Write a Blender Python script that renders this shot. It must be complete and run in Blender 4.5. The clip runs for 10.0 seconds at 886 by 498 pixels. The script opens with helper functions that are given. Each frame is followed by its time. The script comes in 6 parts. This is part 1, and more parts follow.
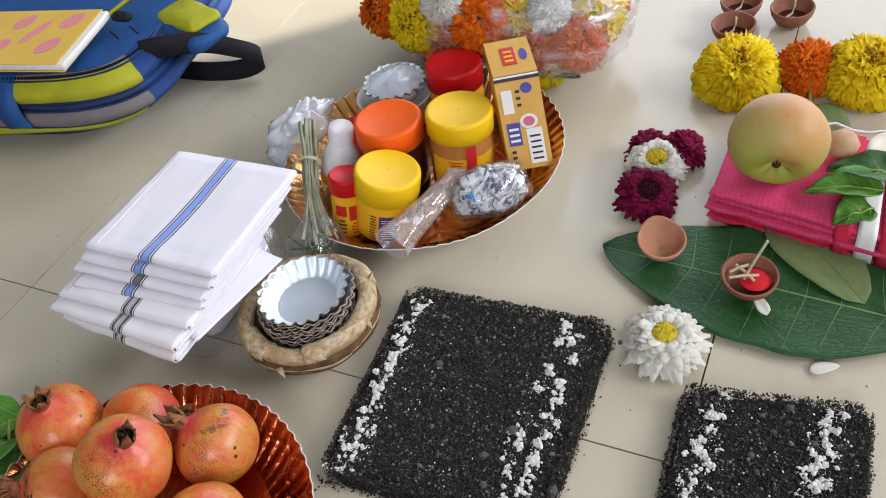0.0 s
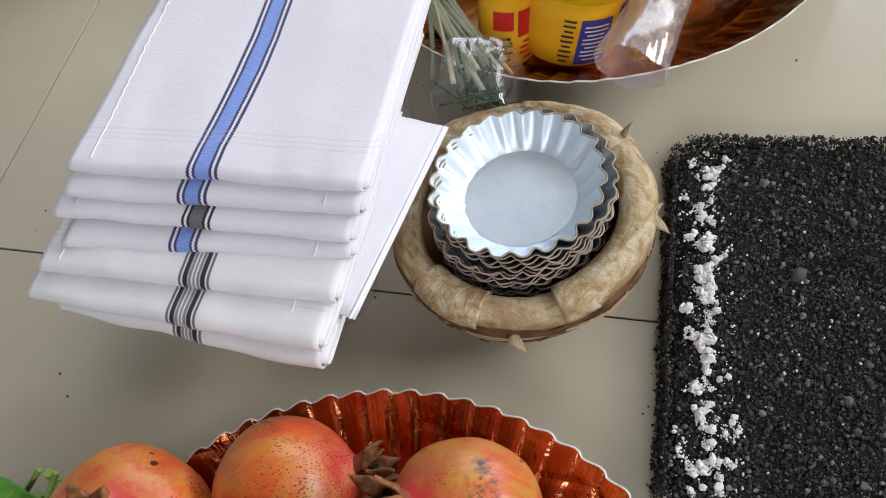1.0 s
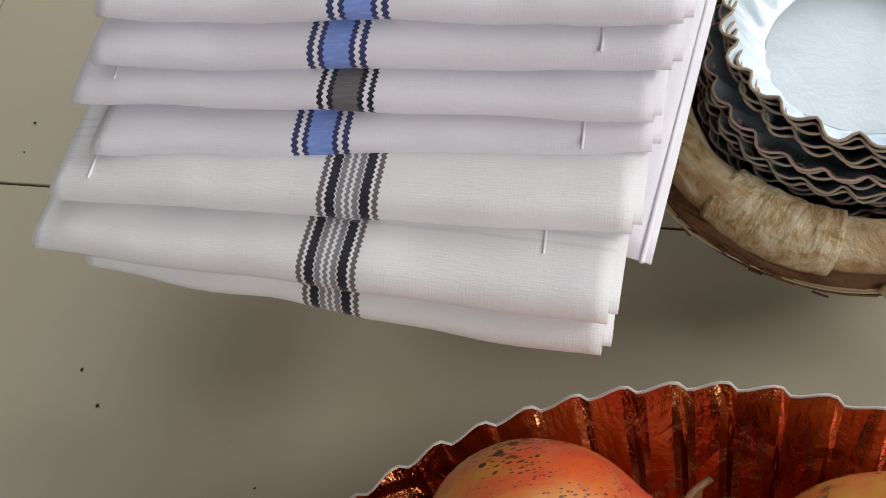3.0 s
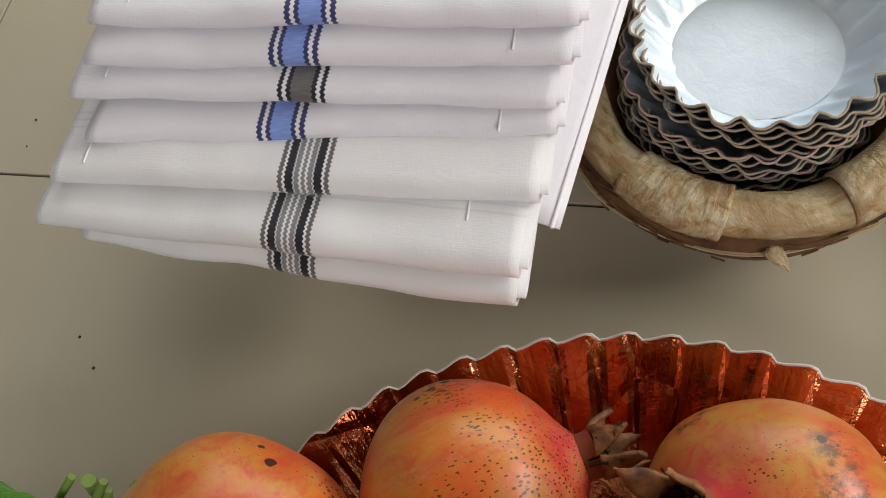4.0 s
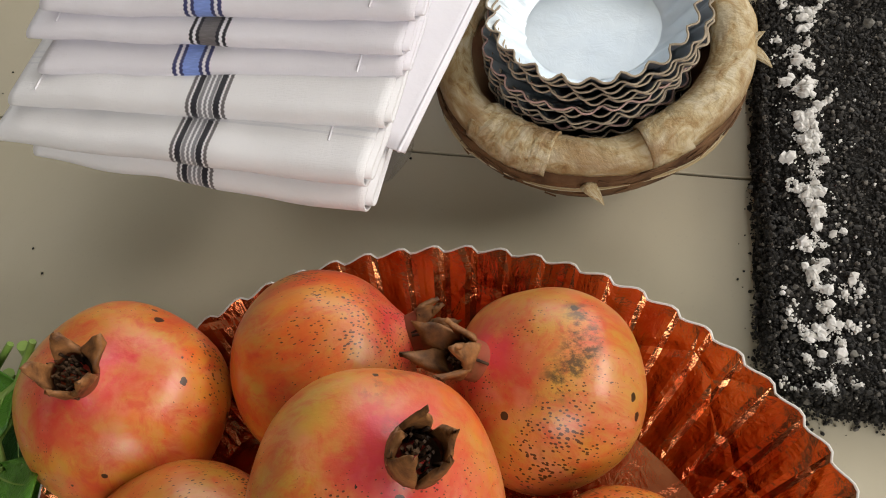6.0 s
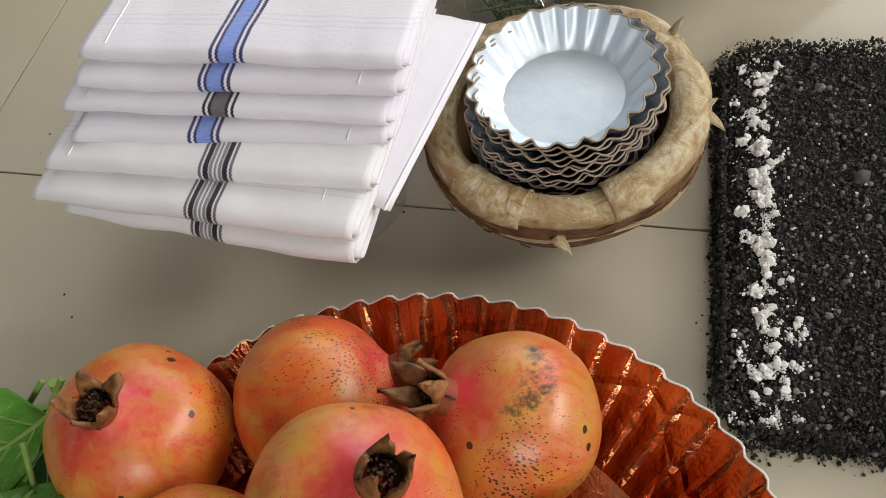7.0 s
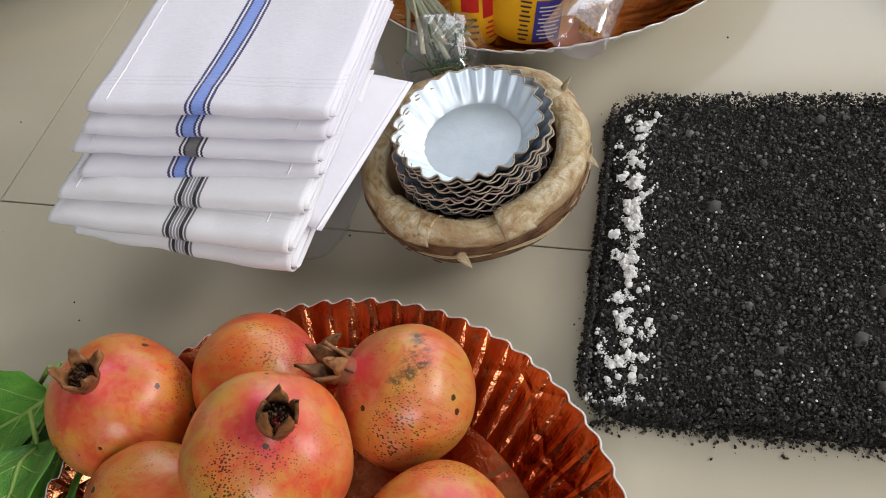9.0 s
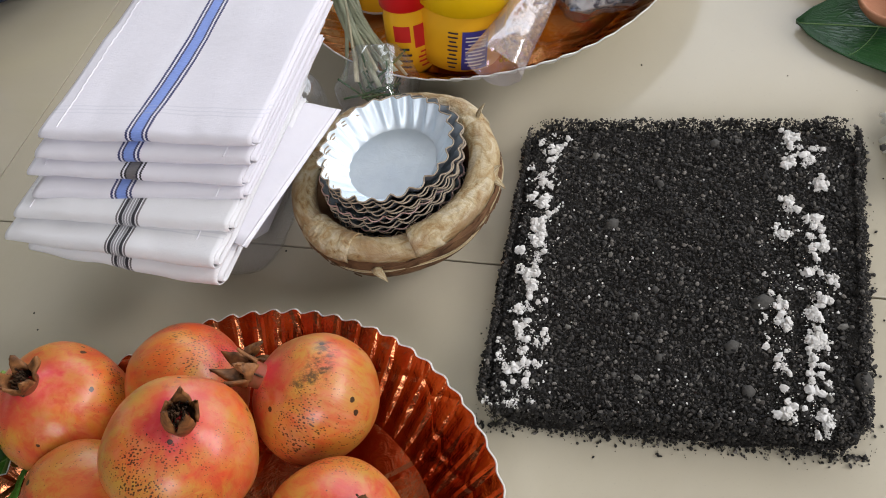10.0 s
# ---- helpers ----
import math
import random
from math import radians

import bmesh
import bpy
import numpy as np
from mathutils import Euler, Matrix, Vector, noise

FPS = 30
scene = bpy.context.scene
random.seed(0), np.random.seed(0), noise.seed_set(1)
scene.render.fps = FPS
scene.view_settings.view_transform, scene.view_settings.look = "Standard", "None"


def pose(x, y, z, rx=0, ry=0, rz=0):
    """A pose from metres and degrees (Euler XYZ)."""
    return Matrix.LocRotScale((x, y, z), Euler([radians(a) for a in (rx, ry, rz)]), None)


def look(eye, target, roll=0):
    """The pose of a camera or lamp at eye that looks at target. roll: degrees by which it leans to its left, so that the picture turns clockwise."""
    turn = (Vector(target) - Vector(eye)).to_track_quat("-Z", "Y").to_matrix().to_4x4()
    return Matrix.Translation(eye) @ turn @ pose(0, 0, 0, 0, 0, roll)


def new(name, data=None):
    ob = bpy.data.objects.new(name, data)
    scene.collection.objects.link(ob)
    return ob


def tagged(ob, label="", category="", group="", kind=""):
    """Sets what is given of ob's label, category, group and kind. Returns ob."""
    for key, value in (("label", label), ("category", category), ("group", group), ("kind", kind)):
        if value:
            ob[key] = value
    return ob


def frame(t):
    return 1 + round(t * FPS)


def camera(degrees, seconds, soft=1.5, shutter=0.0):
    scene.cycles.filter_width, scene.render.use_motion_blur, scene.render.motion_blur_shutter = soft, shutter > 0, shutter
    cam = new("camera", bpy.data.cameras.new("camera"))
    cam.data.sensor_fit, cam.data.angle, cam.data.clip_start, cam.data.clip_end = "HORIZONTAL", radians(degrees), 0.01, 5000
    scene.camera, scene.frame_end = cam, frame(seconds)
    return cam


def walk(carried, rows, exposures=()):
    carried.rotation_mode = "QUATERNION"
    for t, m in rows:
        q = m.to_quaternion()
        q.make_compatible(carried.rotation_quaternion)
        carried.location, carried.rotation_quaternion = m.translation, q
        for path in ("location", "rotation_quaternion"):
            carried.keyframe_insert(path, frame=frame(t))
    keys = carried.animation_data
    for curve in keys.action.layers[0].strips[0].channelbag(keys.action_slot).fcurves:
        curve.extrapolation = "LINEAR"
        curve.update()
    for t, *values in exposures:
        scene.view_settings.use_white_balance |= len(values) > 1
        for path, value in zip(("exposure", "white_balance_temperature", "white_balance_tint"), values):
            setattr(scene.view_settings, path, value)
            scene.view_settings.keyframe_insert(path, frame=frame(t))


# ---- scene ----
cam = camera(55.5, 10.0, soft=1.0)
PATH = [
    (0, (0.655, -0.291, 0.51), (-0.14, 0.9, -0.887), -13.9),
    (0.5, (0.511, -0.219, 0.438), (-0.188, 0.853, -1.099), -16.0),
    (1, (0.372, -0.154, 0.333), (-0.179, 0.756, -1.361), -21.7),
    (1.5, (0.299, -0.145, 0.287), (-0.219, 0.696, -1.452), -23.1),
    (2, (0.268, -0.128, 0.257), (-0.253, 0.694, -1.49), -24.7),
    (3.3, (0.252, -0.118, 0.219), (-0.181, 0.727, -1.542), -20.0),
    (3.5, (0.257, -0.122, 0.228), (-0.178, 0.723, -1.533), -20.4),
    (4, (0.274, -0.137, 0.243), (-0.171, 0.712, -1.512), -20.8),
    (4.5, (0.285, -0.143, 0.242), (-0.161, 0.688, -1.522), -21.3),
    (5, (0.289, -0.146, 0.245), (-0.155, 0.704, -1.511), -20.2),
    (5.5, (0.307, -0.161, 0.252), (-0.142, 0.708, -1.493), -18.8),
    (5.7, (0.322, -0.176, 0.258), (-0.129, 0.696, -1.484), -17.8),
    (6.8, (0.34, -0.183, 0.288), (-0.188, 0.766, -1.391), -19.6),
    (7, (0.353, -0.187, 0.293), (-0.184, 0.767, -1.38), -19.7),
    (7.5, (0.389, -0.196, 0.309), (-0.174, 0.771, -1.348), -20.3),
    (8, (0.392, -0.204, 0.319), (-0.206, 0.786, -1.313), -21.1),
    (8.5, (0.409, -0.213, 0.328), (-0.208, 0.789, -1.289), -21.2),
    (9, (0.424, -0.222, 0.337), (-0.212, 0.799, -1.261), -21.4),
    (9.5, (0.462, -0.224, 0.342), (-0.193, 0.786, -1.255), -22.0),
    (10, (0.479, -0.225, 0.354), (-0.19, 0.807, -1.223), -22.3),
]
walk(cam, [(t, look(eye, target, roll)) for t, eye, target, roll in PATH], exposures=[(0.0, 0.24, 6250, 14), (1.0, 0.16, 6350, 12), (2.0, 0.0, 6500, 11), (4.5, 0.0, 7150, 11), (5.5, 0.10, 7200, 11), (7.5, 0.12, 6750, 12), (10.0, 0.14, 6500, 13)])

# ---- light ----
SUN_AZ, SUN_EL = math.atan2(0.79, 0.62), radians(34.0)
world = bpy.data.worlds.new("sky")
scene.world = world
world.use_nodes = True
sky = world.node_tree.nodes.new("ShaderNodeTexSky")
sky.sky_type, sky.sun_disc, sky.sun_elevation, sky.sun_rotation = "NISHITA", False, SUN_EL, SUN_AZ
world.node_tree.links.new(sky.outputs[0], world.node_tree.nodes["Background"].inputs[0])
world.node_tree.nodes["Background"].inputs[1].default_value = 0.12
sun = new("sun", bpy.data.lights.new("sun", "SUN"))
sun.data.energy, sun.data.angle, sun.data.color = 5.0, radians(0.6), (1.0, 0.93, 0.82)
sun.matrix_world = look((0, 0, 0), (-0.79 * math.cos(SUN_EL), -0.62 * math.cos(SUN_EL), -math.sin(SUN_EL)))
# Area lamp added in the assumed north opening, in place of sky light.
north_fill = new("north_fill", bpy.data.lights.new("north_fill", "AREA"))
north_fill.data.shape, north_fill.data.size, north_fill.data.size_y = "RECTANGLE", 3.4, 2.3
north_fill.data.energy, north_fill.data.color = 58.0, (0.93, 0.97, 1.0)
north_fill.matrix_world = look((0.90, 2.46, 1.2), (0.90, 0.0, 1.1))

# Area lamp added at an unseen east opening for light from the right.
east_fill = new("east_fill", bpy.data.lights.new("east_fill", "AREA"))
east_fill.data.shape, east_fill.data.size, east_fill.data.size_y = "RECTANGLE", 2.0, 0.8
east_fill.data.energy, east_fill.data.color = 62.0, (1.0, 0.99, 0.99)
east_fill.matrix_world = look((3.02, 0.9, 1.5), (0.0, 0.9, 1.1))

# Fill lamp added behind the view to brighten the fronts of things.
south_fill = new("south_fill", bpy.data.lights.new("south_fill", "AREA"))
south_fill.data.shape, south_fill.data.size, south_fill.data.size_y = "RECTANGLE", 1.6, 1.2
south_fill.data.energy, south_fill.data.color = 45.0, (0.97, 0.98, 1.0)
south_fill.matrix_world = look((1.5, -2.42, 1.7), (1.2, 0.0, 1.0))


# ---- materials ----
class Nodes:
    """Short hand for one node material."""

    def __init__(self, name, rough=0.5, metal=0.0, **inputs):
        self.mat = bpy.data.materials.new(name)
        self.mat.use_nodes = True
        self.tree = self.mat.node_tree
        self.out = self.tree.nodes["Material Output"]
        self.bsdf = self.tree.nodes["Principled BSDF"]
        self.put(self.bsdf, "Roughness", rough)
        self.put(self.bsdf, "Metallic", metal)
        self.put(self.bsdf, "Specular IOR Level", 0.3)
        for key, value in inputs.items():
            self.put(self.bsdf, key.replace("_", " "), value)

    def put(self, node, key, value):
        if isinstance(value, bpy.types.NodeSocket):
            self.tree.links.new(value, node.inputs[key])
        elif isinstance(value, tuple) and len(value) == 3 and node.inputs[key].type == "RGBA":
            node.inputs[key].default_value = (*value, 1)
        else:
            node.inputs[key].default_value = value

    def node(self, kind, out=0, props=(), **inputs):
        n = self.tree.nodes.new("ShaderNode" + kind)
        for key, value in props:
            if key == "operation":
                n.operation = value
            elif key == "data_type":
                n.data_type = value
            elif key == "blend_type":
                n.blend_type = value
            elif key == "feature":
                n.feature = value
            elif key == "attribute_name":
                n.attribute_name = value
        for key, value in inputs.items():
            self.put(n, int(key[1:]) if key[0] == "i" and key[1:].isdigit() else key.replace("_", " "), value)
        return n.outputs[out]

    def coord(self, which="Object"):
        return self.tree.nodes.new("ShaderNodeTexCoord").outputs[which]

    def noise(self, scale, detail=4.0, rough=0.6, vec=None, stretch=None, warp=0.0):
        vec = vec or self.coord()
        if stretch:
            vec = self.node("Mapping", Vector=vec, Scale=stretch)
        return self.node("TexNoise", 0, Vector=vec, Scale=scale, Detail=detail, Roughness=rough, Distortion=warp)

    def math(self, op, a, b=0.0):
        return self.node("Math", props=[("operation", op)], i0=a, i1=b)

    def ramp(self, fac, *stops):
        n = self.tree.nodes.new("ShaderNodeValToRGB")
        self.tree.links.new(fac, n.inputs[0])
        e = n.color_ramp.elements
        while len(e) < len(stops):
            e.new(0.5)
        for el, (pos, col) in zip(e, stops):
            el.position = pos
            el.color = (*col, 1) if isinstance(col, tuple) else (col, col, col, 1)
        return n.outputs[0]

    def mix(self, fac, a, b, blend="MIX"):
        n = self.tree.nodes.new("ShaderNodeMix")
        n.data_type, n.blend_type = "RGBA", blend
        self.put(n, 0, fac)
        self.put(n, 6, a)
        self.put(n, 7, b)
        return n.outputs[2]

    def bump(self, height, strength=0.3, distance=0.001):
        self.put(self.bsdf, "Normal", self.node("Bump", Strength=strength, Distance=distance, Height=height))
        return self

    def color(self, c):
        self.put(self.bsdf, "Base Color", c)
        return self


def plain(name, a, b, scale=60.0, rough=0.5, bump=0.1, bscale=400.0, metal=0.0, dist=0.0005, **more):
    """Two colours by noise, with fine relief."""
    m = Nodes(name, rough, metal, **more)
    m.color(m.mix(m.ramp(m.noise(scale), (0.3, 0.0), (0.7, 1.0)), a, b))
    m.bump(m.noise(bscale, 3.0), bump, dist)
    return m.mat


def film(name, tint=(0.96, 0.97, 1.0), gloss=0.25, rough=0.12, scale=60.0, strength=0.6, milk=0.0, streak=0.0):
    """Thin clear plastic: lets light through, glints at wrinkles."""
    m = Nodes(name)
    wrinkle = m.node("Bump", Strength=strength, Distance=0.004, Height=m.noise(scale, 3.0, 0.5, stretch=(1.0, 0.45, 1.0), warp=0.6))
    shine = m.node("BsdfGlossy", Color=(1.0, 1.0, 1.0), Roughness=rough, Normal=wrinkle)
    veil = m.node("BsdfDiffuse", Color=(0.85, 0.86, 0.9), Normal=wrinkle)
    clear = m.node("BsdfTransparent", Color=tint)
    facing = m.node("LayerWeight", 1, Blend=0.35, Normal=wrinkle)
    # Pale streaks paint wrinkle highlights into the milky film.
    if streak:
        milk = m.ramp(m.noise(26.0, 4.0, 0.6, stretch=(1.0, 0.5, 3.2), warp=0.7), (0.50, milk), (0.60, milk + 0.4 * streak), (0.68, milk + streak))
    a = m.node("MixShader", i0=milk, i1=clear, i2=veil)
    fac = m.math("MULTIPLY_ADD", facing, gloss * 1.5)
    fac.node.inputs[2].default_value = gloss * 0.12
    m.put(m.out, "Surface", m.node("MixShader", i0=fac, i1=a, i2=shine))
    return m.mat


def floor_material():
    m = Nodes("glazed_tile", 0.14, Specular_IOR_Level=0.45)
    info = m.tree.nodes.new("ShaderNodeObjectInfo").outputs["Random"]
    vec = m.node("VectorMath", props=[("operation", "ADD")], i0=m.node("NewGeometry"), i1=info)
    a = m.mix(m.ramp(m.noise(6.0, 5.0, 0.6, vec, warp=1.0), (0.3, 0.0), (0.7, 1.0)), (0.50, 0.453, 0.338), (0.545, 0.498, 0.385))
    a = m.mix(m.ramp(m.noise(900.0, 2.0, 0.5, vec), (0.66, 0.0), (0.74, 0.25)), a, (0.40, 0.36, 0.31))
    m.color(a)
    m.put(m.bsdf, "Roughness", m.node("MapRange", Value=m.noise(9.0, 6.0, 0.7, vec), i3=0.10, i4=0.24))
    m.bump(m.noise(14.0, 2.0, 0.4, vec), 0.05, 0.002)
    return m.mat


def stripes_material(name, base, rows):
    """Woven cloth; rows are bands (centre, half width, colour) across u, in metres."""
    m = Nodes(name, 0.85, Sheen_Weight=0.25)
    uv = m.coord("UV")
    u, v = m.node("SeparateXYZ", 0, Vector=uv), m.node("SeparateXYZ", 1, Vector=uv)
    wob = m.math("MULTIPLY", m.math("SUBTRACT", m.noise(30.0, 2.0, vec=uv), 0.5), 0.0012)
    twill = m.math("MULTIPLY", m.math("SINE", m.math("MULTIPLY", v, 5200.0)), 0.00022)
    uu = m.math("ADD", m.math("ADD", u, wob), twill)
    col = m.mix(m.noise(25.0, 3.0, vec=uv), base, tuple(c * 0.93 for c in base))
    weave = m.noise(1.0, 2.0, vec=m.node("Mapping", Vector=uv, Scale=(2600.0, 260.0, 1.0)))
    weave2 = m.noise(1.0, 2.0, vec=m.node("Mapping", Vector=uv, Scale=(260.0, 2600.0, 1.0)))
    for centre, half, c in rows:
        inside = m.math("LESS_THAN", m.math("ABSOLUTE", m.math("SUBTRACT", uu, centre)), half)
        c2 = m.mix(m.ramp(weave2, (0.45, 0.0), (0.65, 0.6)), c, tuple(min(1.0, k * 1.3 + 0.02) for k in c))
        col = m.mix(inside, col, c2)
    for centre, gap in ((0.036, 0.0), (0.0385, 0.0), (0.041, 0.0)):
        line = m.math("LESS_THAN", m.math("ABSOLUTE", m.math("SUBTRACT", v, centre)), 0.0004)
        col = m.mix(m.math("MULTIPLY", line, 0.22), col, (0.45, 0.47, 0.55))
    m.color(col)
    h = m.math("ADD", m.math("MULTIPLY", m.math("ADD", weave, weave2), 0.3), m.noise(55.0, 4.0, vec=uv))
    m.bump(h, 0.35, 0.0012)
    return m.mat


CLOTH = (0.80, 0.785, 0.845)
NAVY, BLUE, GREY, INK, PALE = (0.035, 0.04, 0.13), (0.20, 0.30, 0.68), (0.13, 0.12, 0.125), (0.014, 0.014, 0.022), (0.22, 0.22, 0.24)
BLUE_ROWS = [(0.0, 0.0030, BLUE), (-0.0036, 0.0006, NAVY), (0.0036, 0.0006, NAVY), (-0.0060, 0.0007, NAVY), (0.0060, 0.0007, NAVY)]
GREY_ROWS = [(0.0, 0.0029, GREY), (-0.0035, 0.0006, INK), (0.0035, 0.0006, INK), (-0.0058, 0.0006, INK), (0.0058, 0.0006, INK)]
BLACK_ROWS = [(-0.0064, 0.0006, GREY), (-0.0040, 0.0011, INK), (-0.0019, 0.0007, PALE), (0.0, 0.0005, PALE), (0.0019, 0.0007, PALE), (0.0040, 0.0011, INK), (0.0064, 0.0006, GREY)]
M_BLUE = stripes_material("white_cotton_blue_stripe", CLOTH, BLUE_ROWS)
M_GREY = stripes_material("white_cotton_grey_stripe", CLOTH, GREY_ROWS)
M_BLACK = stripes_material("white_cotton_black_stripe", (0.82, 0.82, 0.84), BLACK_ROWS)
M_COTTON = plain("white_cotton", (0.82, 0.81, 0.85), (0.76, 0.75, 0.80), 30.0, 0.85, 0.3, 300.0)
M_TILE = floor_material()
M_GROUT = plain("grout", (0.045, 0.036, 0.028), (0.07, 0.058, 0.046), 80.0, 0.9)
# Greys of the unseen walls and ceiling, kept dim to cut bounced light.
M_WALL = plain("dim_wall_paint", (0.18, 0.176, 0.172), (0.22, 0.216, 0.212), 3.0, 0.8, 0.1, 60.0)
M_CEIL = plain("dim_ceiling_paint", (0.30, 0.30, 0.30), (0.27, 0.27, 0.27), 2.0, 0.9, 0.1, 60.0)
M_GROUND = plain("concrete", (0.38, 0.36, 0.33), (0.46, 0.44, 0.40), 2.0, 0.9, 0.3, 40.0)


def foil_material(name, a, b, rough=0.2, wrinkle=0.5, scale=70.0):
    m = Nodes(name, rough, 1.0)
    m.color(m.mix(m.ramp(m.noise(35.0, 4.0), (0.35, 0.0), (0.65, 1.0)), a, b))
    crease = m.node("TexVoronoi", 0, props=[("feature", "DISTANCE_TO_EDGE")], Vector=m.coord(), Scale=scale)
    fine = m.math("MULTIPLY", m.ramp(crease, (0.0, 0.0), (0.06, 1.0)), 0.5)
    m.bump(m.math("ADD", fine, m.noise(120.0, 5.0, 0.65, warp=0.5)), wrinkle, 0.0012)
    return m.mat


M_COPPER = foil_material("copper_foil", (0.36, 0.075, 0.030), (0.62, 0.25, 0.11), 0.11, 0.75, 26.0)
M_GOLDFOIL = foil_material("gold_foil", (0.74, 0.46, 0.20), (0.58, 0.27, 0.09), 0.20, 0.4, 20.0)
M_SILVER = foil_material("silver_foil", (0.78, 0.85, 0.89), (0.70, 0.78, 0.84), 0.54, 0.16, 14.0)
M_BOWLOUT = plain("grey_card", (0.13, 0.14, 0.16), (0.22, 0.22, 0.24), 60.0, 0.5, 0.3, metal=0.2)
M_CARD = plain("card_edge", (0.44, 0.37, 0.27), (0.26, 0.21, 0.16), 90.0, 0.8)
M_CARDWHITE = plain("white_card", (0.80, 0.79, 0.76), (0.72, 0.71, 0.68), 60.0, 0.75)
M_CARDPINK = plain("pink_card_edge", (0.50, 0.34, 0.30), (0.42, 0.28, 0.26), 90.0, 0.8)


def dry_leaf_material():
    m = Nodes("dry_leaf", 0.62)
    uv = m.coord("UV")
    n = m.noise(2.4, 6.0, 0.62, uv, (1.0, 2.0, 1.0), 1.2)
    c = m.ramp(n, (0.30, (0.13, 0.060, 0.024)), (0.38, (0.34, 0.22, 0.095)), (0.48, (0.49, 0.40, 0.235)), (0.62, (0.62, 0.56, 0.41)))
    vein = m.noise(1.6, 4.0, 0.6, uv, (0.6, 7.0, 1.0), 0.5)
    c = m.mix(m.ramp(vein, (0.60, 0.0), (0.72, 0.30)), c, (0.27, 0.15, 0.065))
    line = m.node("TexVoronoi", 0, props=[("feature", "DISTANCE_TO_EDGE")], Vector=m.node("Mapping", Vector=uv, Scale=(2.2, 1.2, 1.0)), Scale=1.3)
    c = m.mix(m.ramp(line, (0.0, 0.30), (0.02, 0.0)), c, (0.16, 0.08, 0.03))
    c = m.mix(m.ramp(m.noise(0.9, 4.0, 0.6, uv, (1.0, 1.6, 1.0), 0.8), (0.48, 0.0), (0.62, 0.75)), c, (0.26, 0.145, 0.065))
    c = m.mix(m.math("MULTIPLY", m.tree.nodes.new("ShaderNodeObjectInfo").outputs["Random"], 0.35), c, (0.40, 0.27, 0.12))
    m.color(c)
    m.bump(m.math("ADD", m.noise(2.6, 4.0, 0.6, uv, (1.8, 1.0, 1.0), 0.6), m.noise(9.0, 4.0, 0.6, vec=uv)), 0.55, 0.0020)
    return m.mat


M_DRY = dry_leaf_material()
M_DRYDARK = plain("dry_fibre", (0.060, 0.026, 0.012), (0.20, 0.105, 0.048), 80.0, 0.8, 0.8, 260.0)
M_DRYRED = plain("dry_leaf_inside", (0.22, 0.08, 0.045), (0.36, 0.22, 0.11), 40.0, 0.7, 0.6, 200.0)


